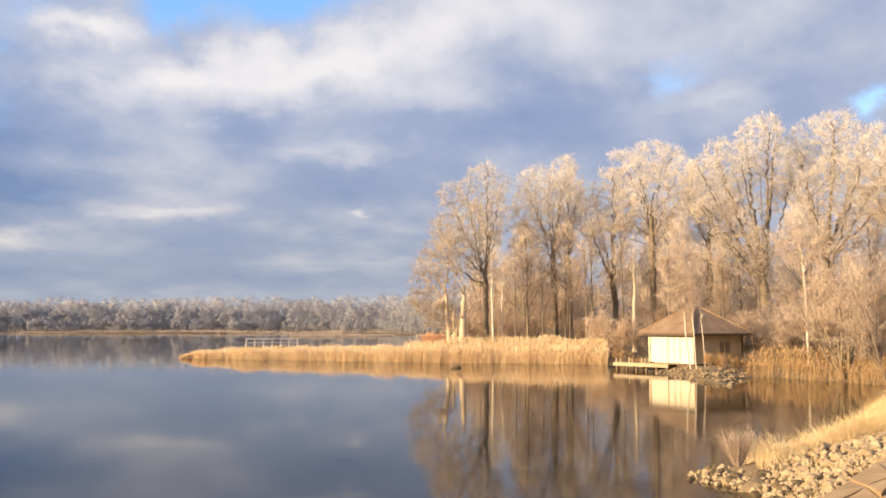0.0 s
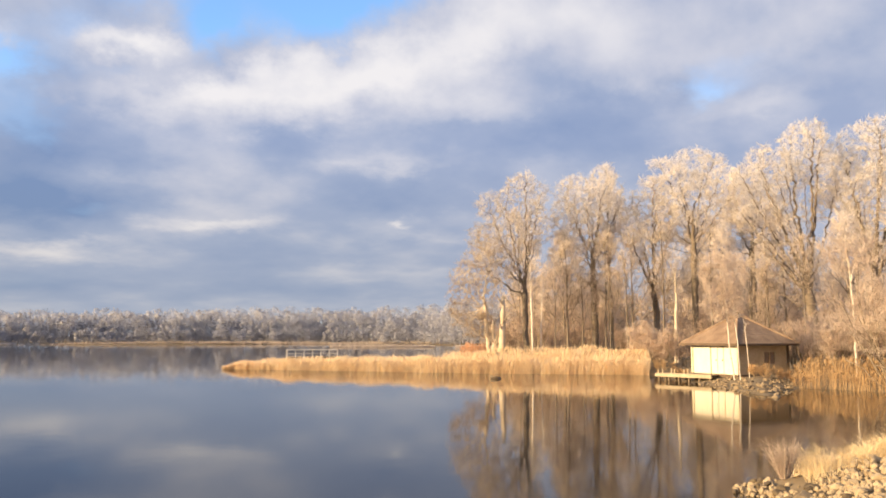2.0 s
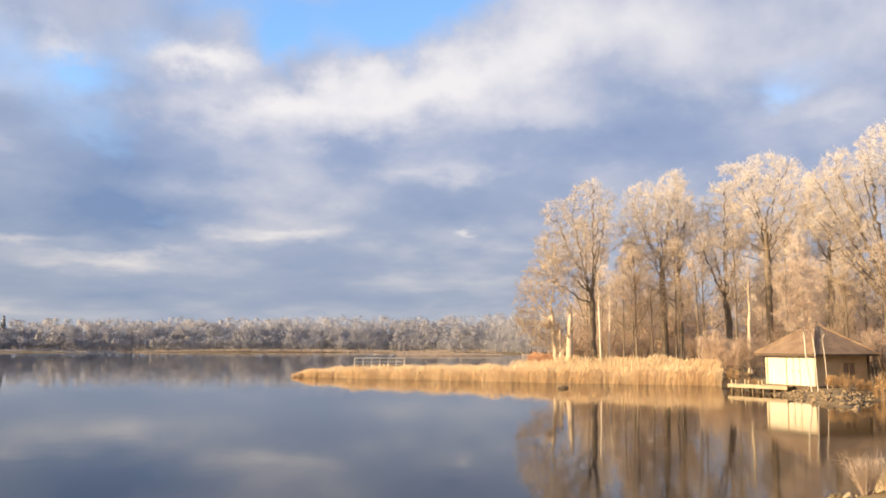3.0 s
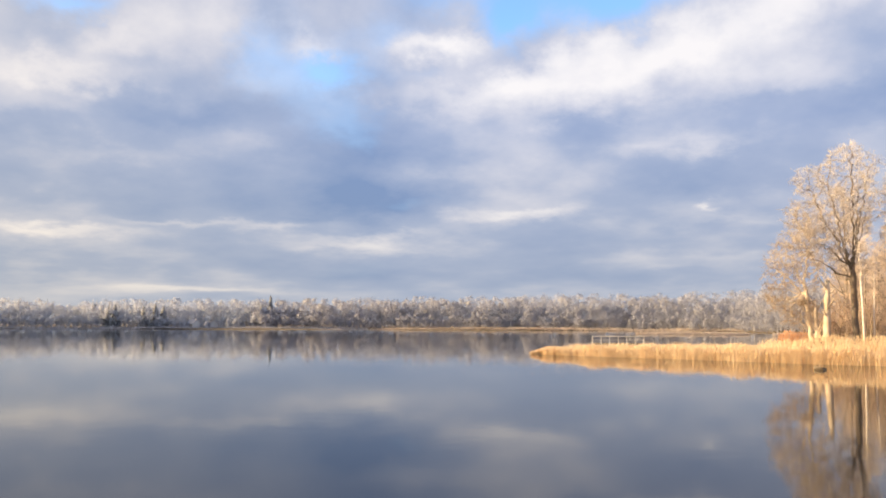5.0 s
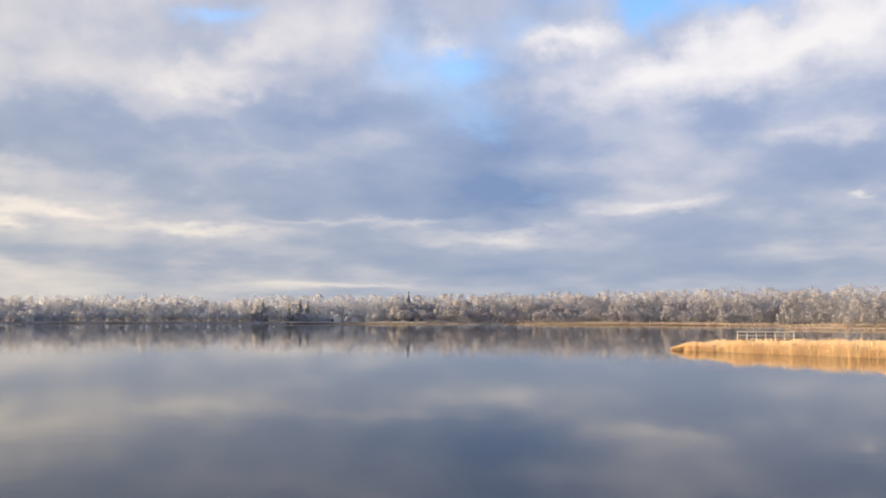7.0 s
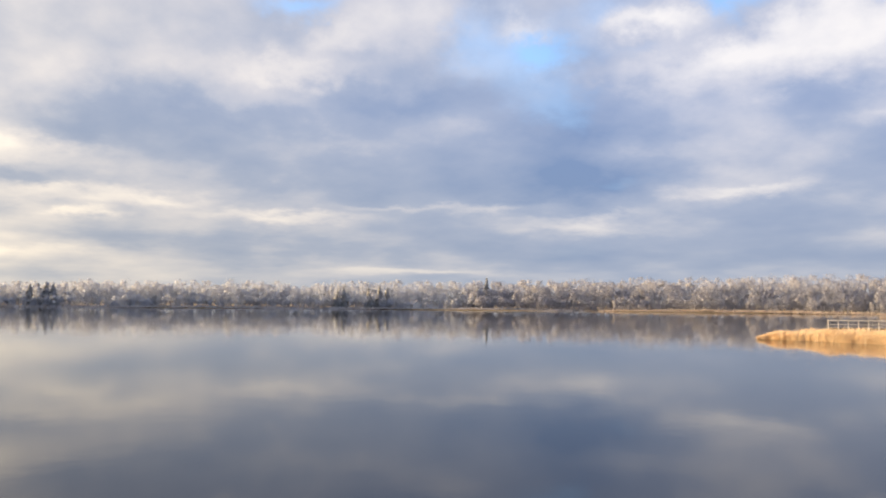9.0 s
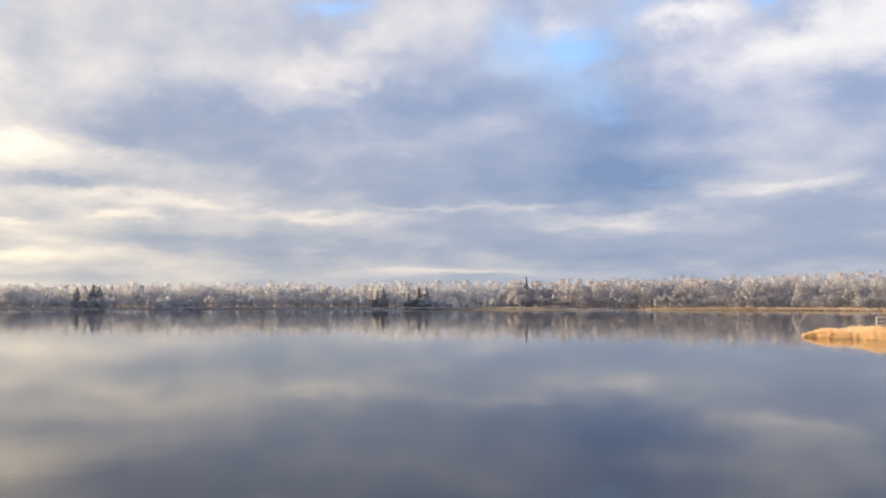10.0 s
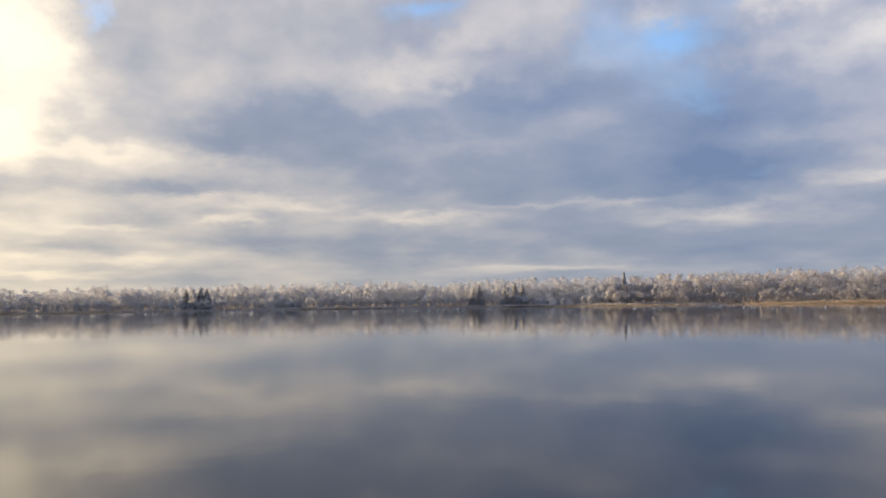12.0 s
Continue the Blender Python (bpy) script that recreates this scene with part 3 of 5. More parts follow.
def colonize(nodes, parent, limb, targets, rng, step, kill, reach, rise):
    """Grow a skeleton towards points of a crown: each point draws the nearest shoot, until it is reached."""
    nodes, parent, limb = list(nodes), list(parent), list(limb)
    alive = np.ones(len(targets), bool)
    near = np.full(len(targets), 1e9)
    which = np.zeros(len(targets), int)
    fresh = 0
    for _ in range(70):
        new_nodes = np.array(nodes[fresh:])
        d = np.linalg.norm(targets[:, None] - new_nodes[None], axis=2)
        i = d.argmin(1)
        dist = d[np.arange(len(targets)), i]
        closer = dist < near
        near[closer], which[closer] = dist[closer], i[closer] + fresh
        alive &= near > kill
        fresh = len(nodes)
        pull = np.where(alive & (near < reach))[0]
        if not len(pull):
            break
        order = pull[np.argsort(which[pull], kind="stable")]
        heads, starts = np.unique(which[order], return_index=True)
        for h, group_ in zip(heads, np.split(order, starts[1:])):
            q = nodes[h]
            to = targets[group_] - q
            to /= np.linalg.norm(to, axis=1)[:, None] + 1e-9
            way_ = unit(unit(to.mean(0)) + rng.normal(size=3) * 0.16 + np.array([0, 0, rise]))
            nodes.append(q + way_ * step)
            parent.append(h)
            limb.append(limb[h])
    return np.array(nodes), np.array(parent), np.array(limb)


def lobed_tree(name, at, radius, stem, lobes, seed, label, dense=7, fine=1.0, wood=None, twig_mat=None, group=""):
    """A bare rimed tree at (azimuth, metres). stem: (across, height) of the bole up to its fork;
    lobes: (across, height, half width, half height) of the rounded masses of its crown, a limb to each."""
    rng = np.random.default_rng(seed)
    p = polar(*at)
    z0 = ground_z(p.x, p.y)
    ob = new(name)
    ob.matrix_world = Matrix.Translation((p.x, p.y, z0)) @ Matrix.Rotation(-radians(at[0]), 4, "Z")
    step = 0.40 * fine
    # the bole
    bole = np.array([(0, 0, -0.2)] + [(x, 0, z - z0) for x, z in stem])
    nodes, parent, limb = [bole[0]], [-1], [0]
    for a, b in zip(bole[:-1], bole[1:]):
        n = max(2, int(np.linalg.norm(b - a) / step))
        for i in range(n):
            q = a + (b - a) * (i + 1) / n + rng.normal(size=3) * np.array([0.035, 0.035, 0]) * min(1.0, radius * 4)
            parent.append(len(nodes) - 1)
            nodes.append(q)
            limb.append(0)
    n_bole = len(nodes)
    low = next(i for i in range(n_bole) if nodes[i][2] >= bole[-2][2])
    # a limb bends up and out to the middle of each lobe
    spots, n_limbs = [], 0
    for k, (x, z, rx, rz) in enumerate(lobes):
        ry = max(rx, rz) * 0.95
        centre = np.array([x, rng.uniform(-0.55, 0.55) * max(rx, rz) * 1.6, z - z0])
        share = np.clip((centre[2] - bole[-2][2]) / (centre[2] - bole[-2][2] + 9.0), 0.0, 0.9)
        start = min(n_bole - 1, low + int((n_bole - 1 - low) * np.clip(share + rng.uniform(-0.1, 0.5), 0, 1)))
        aims = [centre - np.array([0, 0, rz * 0.35])]
        if rx * rz > 5.0:
            aims = [centre + np.array([u * rx * 0.5, u * ry * rng.uniform(-0.5, 0.5), -rz * rng.uniform(0.1, 0.5)]) for u in (-1, 1)]
        for c in aims:
            n_limbs += 1
            a = nodes[start]
            mid = a + (c - a) * 0.45 + np.array([(c - a)[0] * 0.12, (c - a)[1] * 0.12, -0.06 * abs(c[0] - a[0]) + 0.10 * (c[2] - a[2])])
            n = max(3, int(np.linalg.norm(c - a) / step))
            last = start
            for i in range(1, n + 1):
                t = i / n
                q = a * (1 - t) ** 2 + mid * 2 * t * (1 - t) + c * t * t + rng.normal(size=3) * 0.10 * fine
                parent.append(last)
                last = len(nodes)
                nodes.append(q)
                limb.append(n_limbs)
            start = min(n_bole - 1, start + 1)
        count = int(np.clip(58 * (rx * ry * rz) ** 0.62 / fine ** 1.6, 16, 600))
        ball = rng.normal(size=(count, 3))
        ball /= np.linalg.norm(ball, axis=1)[:, None]
        ball *= (0.45 + 0.55 * rng.random(count) ** 0.45)[:, None]
        bump = 1 + 0.14 * np.sin(ball[:, 0] * 5 + k) * np.cos(ball[:, 2] * 6 + seed)
        spots.append(centre + ball * bump[:, None] * np.array([rx, ry, rz]))
    nodes, parent, limb = colonize(nodes, parent, limb, np.concatenate(spots), rng, step, step * 1.15, 7.0, 0.12)
    # girth: every shoot adds to the branch that bears it
    n = len(nodes)
    kids = [[] for _ in range(n)]
    for i in range(1, n):
        kids[parent[i]].append(i)
    load = np.zeros(n)
    for i in range(n - 1, -1, -1):
        load[i] = max(1.0, sum(load[c] for c in kids[i]))
    thin = 0.014 * fine
    power = math.log(max(radius / thin, 1.5)) / math.log(max(load[0], 3.0))
    girth = thin * load ** power
    girth = np.where(limb > 0, np.maximum(girth * 0.85, thin * 0.8), girth)
    girth[0] *= 1.35
    bufs = {own: Buf() for own in range(n_limbs + 1)}
    heads, ring_at = [(0, -1)], {}
    while heads:
        i, frm = heads.pop()
        chain = [frm, i] if frm >= 0 else [i]
        while kids[i]:
            nxt = max(kids[i], key=lambda c: load[c] * (limb[c] == limb[i]))
            if limb[nxt] != limb[i]:
                heads += [(c, i) for c in kids[i]]
                break
            heads += [(c, i) for c in kids[i] if c != nxt]
            i = nxt
            chain.append(i)
        if len(chain) > 1:
            pts, radii = nodes[chain], girth[chain].copy()
            if frm >= 0:
                radii[0] = radii[1]
            r = radii.max()
            own = limb[chain[1]] if frm >= 0 else 0
            sides, at_v = 9 if r > 0.12 else 5 if r > 0.04 else 3, bufs[own].n
            bufs[own].tube(pts, radii, sides)
            if frm >= 0 and ring_at.get(frm, (-1, 0))[0] == own:
                bufs[own].tri.append(np.array([[ring_at[frm][1], at_v, at_v + 1]]))
            for k, c in enumerate(chain):
                if k or frm < 0:
                    ring_at[c] = (own, at_v + k * sides)
    for own in bufs:
        part("limb" if own else "trunk", bufs[own], wood or M_bark, ob, smooth=True)
    # twigs on the thin ends
    ends = np.where((girth < thin * 2.6) & (np.arange(n) > n_bole))[0]
    ends = np.repeat(ends, dense)
    m = len(ends)
    q = nodes[ends] + (nodes[parent[ends]] - nodes[ends]) * rng.random((m, 1))
    along = nodes[ends] - nodes[parent[ends]]
    along /= np.linalg.norm(along, axis=1)[:, None] + 1e-9
    way_ = along * 0.55 + rng.normal(size=(m, 3)) * 0.55 + np.array([0, 0, 0.10])
    way_ /= np.linalg.norm(way_, axis=1)[:, None]
    ln = 0.60 * fine * (0.45 + rng.random(m))
    tip = q + way_ * ln[:, None]
    crown = Buf()
    crown.blades(q, tip, np.full(m, 0.034 * fine), rng)
    for f in (0.35, 0.68):
        q2 = q + (tip - q) * f
        w2 = way_ + rng.normal(size=(m, 3)) * 0.6
        w2 /= np.linalg.norm(w2, axis=1)[:, None]
        crown.blades(q2, q2 + w2 * (ln * 0.55)[:, None], np.full(m, 0.030 * fine), rng)
    part("crown", crown, twig_mat or M_twig, ob)
    return tagged(ob, label, "tree", group)


birch = dict(wood=M_birch, twig_mat=M_birch_twig)
lobed_tree("oak_tree", (2.97, 92), 0.30, [(-0.1, 4.4), (-0.2, 9.9)],
           [(-0.8, 18.1, 2.8, 2.9), (-3.8, 17.4, 1.9, 1.8), (1.2, 15.2, 1.4, 3.2), (-2.4, 14.0, 3.5, 2.4), (-2.9, 11.2, 3.2, 1.6), (0.1, 20.5, 1.3, 0.9), (-0.7, 9.3, 2.2, 1.9), (1.5, 18.6, 1.4, 1.5), (-5.3, 14.3, 1.4, 1.5)], 11,
           "dark-trunked bare oak with rimed crown at the reed edge", twig_mat=M_thin_twig, dense=5)
lobed_tree("oak_tree", (0.50, 89), 0.22, [(-0.4, 5.6), (-0.7, 8.5)],
           [(-1.7, 10.4, 2.1, 2.2), (-2.8, 7.6, 1.9, 1.1), (-2.1, 5.0, 2.0, 1.0), (-0.1, 12.4, 1.9, 2.0), (-0.7, 8.2, 2.1, 2.1), (-3.1, 5.9, 1.6, 0.9), (-3.1, 9.4, 1.5, 1.3), (-1.1, 4.4, 1.9, 1.6)], 12,
           "low bare oak with pale limbs reaching over the reeds", wood=M_dead, twig_mat=M_thin_twig, dense=6)
lobed_tree("oak_tree", (7.53, 95), 0.36, [(-0.1, 7.0), (-0.2, 12.0)],
           [(1.0, 20.2, 1.9, 2.6), (-2.0, 19.4, 2.5, 2.3), (-3.3, 16.4, 2.0, 2.6), (1.2, 17.4, 2.8, 2.9), (2.6, 18.0, 1.3, 1.8), (-1.0, 14.6, 3.5, 2.3), (-2.9, 12.0, 2.3, 2.3), (0.6, 12.6, 2.0, 2.0), (-1.4, 8.9, 2.7, 2.6), (1.4, 8.8, 1.9, 2.3), (-0.6, 17.8, 2.7, 2.3)], 13,
           "tall bare oak with rime-white twigs in the lakeside grove")
lobed_tree("oak_tree", (8.54, 101), 0.27, [(-0.0, 8.5), (-0.3, 13.2)],
           [(-0.1, 22.0, 1.3, 1.8), (0.5, 17.1, 2.0, 2.1), (-0.5, 14.6, 2.1, 2.1), (1.0, 20.0, 1.1, 1.5)], 14,
           "tall bare oak with rime-white twigs in the lakeside grove")
lobed_tree("oak_tree", (11.49, 97), 0.33, [(-0.0, 6.4), (-0.4, 8.6)],
           [(-0.9, 18.2, 2.3, 2.4), (-2.5, 15.2, 1.6, 2.7), (1.0, 16.3, 2.0, 2.8), (-0.1, 13.4, 2.2, 2.3), (-1.7, 12.1, 1.4, 1.6), (0.0, 20.5, 1.8, 0.8), (0.4, 9.5, 2.0, 2.3)], 15,
           "bare oak with a dark forked trunk and rimed twigs")
lobed_tree("oak_tree", (13.88, 97), 0.34, [(0.1, 9.5), (0.1, 17.1)],
           [(0.1, 22.8, 2.7, 2.0), (-3.1, 22.7, 1.6, 0.8), (-1.2, 20.3, 2.8, 1.7), (2.4, 22.7, 1.4, 0.8), (0.7, 18.1, 3.1, 2.7), (3.4, 19.2, 2.2, 2.7), (-1.0, 15.6, 2.6, 2.3), (1.1, 14.5, 2.4, 2.0), (-4.1, 14.4, 1.8, 0.7), (0.4, 10.1, 2.2, 2.9), (-1.9, 18.5, 2.4, 1.7)], 16,
           "tall bare oak with rime-white twigs in the lakeside grove", dense=7)
lobed_tree("oak_tree", (20.83, 92), 0.52, [(0.1, 5.2), (-0.1, 7.8)],
           [(-0.0, 22.4, 2.8, 3.0), (-3.0, 20.2, 2.3, 2.5), (-5.7, 18.5, 2.3, 2.9), (-4.3, 21.4, 1.7, 1.4), (-1.0, 17.7, 3.3, 3.3), (-4.7, 15.3, 2.7, 1.6), (1.9, 19.3, 1.7, 3.3), (-2.8, 13.4, 2.8, 2.1), (0.8, 23.5, 1.7, 1.8), (-6.2, 20.5, 1.3, 1.1), (-0.6, 11.3, 2.8, 2.1), (-3.7, 10.5, 2.4, 2.1), (-1.4, 20.4, 2.6, 2.3), (-6.9, 16.3, 1.5, 1.9)], 17,
           "broad old oak with thick limbs and rime-white crown", dense=6)
lobed_tree("oak_tree", (24.49, 95), 0.50, [(0.1, 6.7), (-0.1, 10.8)],
           [(-0.6, 22.3, 3.3, 3.1), (2.3, 21.7, 2.9, 3.5), (-2.1, 20.6, 2.3, 2.7), (4.6, 20.6, 2.4, 3.0), (0.6, 17.4, 4.0, 2.9), (3.7, 16.7, 3.2, 3.0), (-1.9, 17.0, 2.4, 2.0), (1.1, 23.9, 2.4, 1.4), (1.2, 19.7, 2.9, 2.3), (-3.1, 19.2, 1.3, 2.0), (2.0, 13.6, 3.7, 2.3)], 18,
           "broad old oak with thick limbs and rime-white crown", dense=6)
lobed_tree("oak_tree", (17.47, 104), 0.34, [(0.1, 9.8), (-0.0, 15.2)],
           [(-0.7, 18.6, 2.6, 2.9), (1.5, 19.1, 2.5, 2.9), (-1.8, 15.2, 2.3, 2.3), (1.1, 15.1, 2.9, 2.6)], 20,
           "tall bare oak with rime-white twigs in the lakeside grove")
lobed_tree("oak_tree", (29.61, 92), 0.50, [(0.2, 6.4), (-0.1, 10.2)],
           [(-1.6, 19.0, 3.0, 3.2), (0.8, 19.9, 3.2, 3.5), (-2.2, 15.8, 2.6, 2.5), (1.1, 16.1, 3.9, 3.2), (3.0, 18.1, 2.6, 3.2)], 19,
           "tall bare oak with rime-white twigs in the lakeside grove")
lobed_tree("birch_tree", (3.39, 86.5), 0.10, [(-0.1, 5.5), (-0.2, 9.5)],
           [(-0.3, 10.4, 0.4, 0.9), (-0.1, 9.0, 0.6, 0.9), (-0.3, 11.5, 0.3, 0.6)], 21,
           "slender white-stemmed birch among the oaks", dense=2, **birch)
lobed_tree("birch_tree", (3.88, 87), 0.08, [(0.1, 4.4), (0.2, 7.8)],
           [(0.3, 7.8, 0.5, 0.8), (0.2, 9.0, 0.4, 0.6)], 22,
           "slender white-stemmed birch among the oaks", dense=2, **birch)
lobed_tree("birch_tree", (16.21, 62), 0.05, [(-0.3, 2.6), (-0.5, 7.4)],
           [(-0.5, 9.4, 1.0, 1.4), (-1.1, 7.6, 1.1, 1.7), (0.1, 7.6, 1.0, 1.5), (-0.9, 5.6, 1.3, 1.3), (-0.1, 5.4, 1.0, 1.1), (-0.5, 10.4, 0.6, 0.9)], 23,
           "white birch with fine pinkish twigs before the boathouse", dense=9, fine=0.5, **birch)
lobed_tree("birch_tree", (16.53, 61.6), 0.04, [(-0.1, 2.9), (-0.3, 5.3)],
           [(-0.3, 5.9, 0.3, 0.7), (-0.3, 6.6, 0.2, 0.4)], 24,
           "thin young birch leaning before the boathouse roof", dense=3, fine=0.5, **birch)
lobed_tree("birch_tree", (17.09, 61.8), 0.03, [(-0.1, 2.6), (-0.3, 4.7)],
           [(-0.3, 5.2, 0.3, 0.5), (-0.4, 5.8, 0.2, 0.3)], 25,
           "thin young birch leaning before the boathouse roof", dense=3, fine=0.5, **birch)
lobed_tree("birch_tree", (23.18, 63), 0.07, [(-0.0, 5.2), (-0.2, 8.7)],
           [(-0.4, 10.5, 1.1, 1.3), (0.3, 9.2, 1.3, 1.0), (-1.2, 9.1, 1.0, 0.9), (-0.3, 11.4, 0.6, 0.6), (-0.3, 8.3, 1.3, 0.9)], 26,
           "white-stemmed birch with a dense rime-white top", dense=13, fine=0.7, **birch)


def snag(at, height, radius, seed, label):
    """A dead broken trunk with stubs of limbs and a splintered top."""
    rng = np.random.default_rng(seed)
    p = polar(*at)
    ob = new("dead_trunk")
    ob.location = (p.x, p.y, ground_z(p.x, p.y))
    k = 14
    z = np.linspace(-0.2, height, k)
    pts = np.stack([np.cumsum(rng.normal(size=k) * 0.035), np.cumsum(rng.normal(size=k) * 0.035), z], -1)
    radii = radius * (1.35 - 0.85 * np.linspace(0, 1, k) ** 0.6) * (1 + rng.normal(size=k) * 0.08)
    radii[-1] *= 0.45
    bole, tips = Buf(), Buf()
    bole.tube(pts, radii, 10)
    for _ in range(7):
        a, h = rng.random() * 6.3, (0.25 + 0.7 * rng.random()) * height
        q = np.array([np.interp(h, z, pts[:, 0]), np.interp(h, z, pts[:, 1]), h])
        d = np.array([math.cos(a), math.sin(a), 0.5 + rng.random()])
        ln = 0.4 + rng.random() * 0.9
        stubs = Buf()
        stubs.tube([q, q + d * ln * 0.5, q + d * ln + np.array([0, 0, 0.1])], [radius * 0.3, radius * 0.22, radius * 0.08], 6)
        part("stub", stubs, M_dead, ob, smooth=True)
    top = pts[-1]
    for _ in range(5):
        q = top + np.array([*(rng.normal(size=2) * radius * 0.25), -0.2])
        tips.tube([q, q + np.array([*(rng.normal(size=2) * 0.05), 0.2 + rng.random() * 0.2])], [radius * 0.2, 0.02], 5)
    part("bole", bole, M_dead, ob, smooth=True)
    part("splinter", tips, M_dead, ob)
    return tagged(ob, label, "tree trunk")


snag((1.32, 88.5), 6.9, 0.40, 31, "pale broken dead tree trunk standing in the reeds")
snag((0.75, 89.0), 4.6, 0.26, 32, "short pale broken trunk beside a larger dead one")
snag((12.70, 90), 9.6, 0.21, 33, "tall pale dead trunk broken off at the top")


def rows_of(ob, spots, group):
    """More trees like ob at (azimuth, metres, turn, size)."""
    ob["group"] = group
    for a, d, turn, size in spots:
        p = polar(a, d)
        copy_thing(ob, Matrix.Translation((p.x, p.y, ground_z(p.x, p.y))) @ Matrix.Rotation(turn, 4, "Z") @ Matrix.Scale(size, 4))


def thicket(name, at, height, stems, seed, label, mat, dense=16, width=0.03, spread=0.45, twig=0.5, group=""):
    """A many-stemmed bush."""
    rng = np.random.default_rng(seed)
    p = polar(*at)
    wood, crown, seeds = Buf(), Buf(), []
    o = dict(wander=0.10, lift=(0, 0.10, 0.06, 0.03), count=(0, 6, 4), fork=0.1, angle=(30, 34, 38), ratio=(0.5, 0.48, 0.5), thin=(0.5, 0.5, 0.55))
    for _ in range(stems):
        a = rng.random() * 6.3
        s = spread * (0.3 + rng.random())
        grow(wood, seeds, rng, (0.25 * math.cos(a), 0.25 * math.sin(a), -0.1), unit(np.array([s * math.cos(a), s * math.sin(a), 1.0])), height * (0.6 + 0.3 * rng.random()), height * 0.008 + 0.015, 1, o)
    twigs(crown, seeds, rng, dense, twig, width)
    ob = new(name)
    ob.location = (p.x, p.y, ground_z(p.x, p.y))
    part("stem", wood, M_limb, ob, smooth=True)
    part("twig", crown, mat, ob)
    return tagged(ob, label, "bush", group)


rng0 = np.random.default_rng(5)
for i, (a, d, h) in enumerate(((5.5, 108, 16.0), (10.0, 112, 17.0), (15.5, 110, 18.0), (23.0, 112, 19.0))):
    ob = tree("alder_tree", (a, d), h, 0.17, ALDER, 40 + i, "slim bare alder deep in the grove", count=(14, 6, 4), dense=8, width=0.045, twig=0.6, frost=M_brush, fork=0.2)
    spots = [(rng0.uniform(2.5, 33), rng0.uniform(102, 150), rng0.random() * 6.3, rng0.uniform(0.75, 1.15)) for _ in range(6)]
    rows_of(ob, spots, "slim trees deep in the grove")
for i, (a, d, h) in enumerate(((6.0, 97, 5.0), (14.5, 96, 6.0), (21.5, 82, 6.0), (26.5, 68, 6.5))):
    ob = thicket("thicket_bush", (a, d), h, 9, 60 + i, "tangled brown bare bush under the trees", M_brush, dense=7, width=0.042)
    spots = [(rng0.uniform(1.5, 31), rng0.uniform(95, 116), rng0.random() * 6.3, rng0.uniform(0.6, 1.1)) for _ in range(10)]
    spots += [(rng0.uniform(20.5, 31), rng0.uniform(67, 88), rng0.random() * 6.3, rng0.uniform(0.5, 0.95)) for _ in range(7)]
    rows_of(ob, spots, "brown bushes of the grove")
thicket("willow_bush", (10.4, 84), 4.2, 14, 71, "rounded pinkish bare willow bush behind the reeds", M_birch_twig, dense=20)
for i, (a, d, h) in enumerate(((25.2, 58, 8.5), (27.6, 56, 8.0), (22.4, 67, 4.5))):
    thicket("willow_bush", (a, d), h, 14, 72 + i, "tall pale rimed willow scrub on the shore", M_birch_twig, dense=22, width=0.02)

for i, (a, d, h) in enumerate(((5.7, 90, 13.0), (9.6, 91, 12.0), (15.0, 91, 15.0))):
    ob = tree("alder_tree", (a, d), h, 0.13, ALDER, 50 + i, "slim bare young alder at the edge of the grove", count=(14, 6, 4), dense=4, width=0.03, twig=0.5, frost=M_brush, fork=0.40, spread=0.7)
    rows_of(ob, [(rng0.uniform(4.5, 22), rng0.uniform(88, 95), rng0.random() * 6.3, rng0.uniform(0.6, 1.1)) for _ in range(5)], "slim trees at the edge of the grove")

for i, (a, d, h) in enumerate(((11.5, 81, 3.2), (12.4, 80, 3.6), (13.3, 82, 3.4), (19.9, 74, 3.8))):
    thicket("thicket_bush", (a, d), h, 10, 80 + i, "brown bare bush beside the boathouse", M_brush, dense=10, width=0.03, twig=0.4)

# ---- the far shore ----
WOOD_HEIGHT = ((-100, 9.8), (-74, 10.8), (-60, 12.8), (-46, 14.0), (-34, 14.8), (-27, 16.4), (-18, 17.6), (-6, 18.6), (6, 18.6))


def shore_radius(a):
    """Metres to the far shore in the direction a."""
    far = [(az_, d) for az_, d in SHORE if d > 300]
    far.sort()
    return np.interp(a, [f[0] for f in far], [f[1] for f in far])


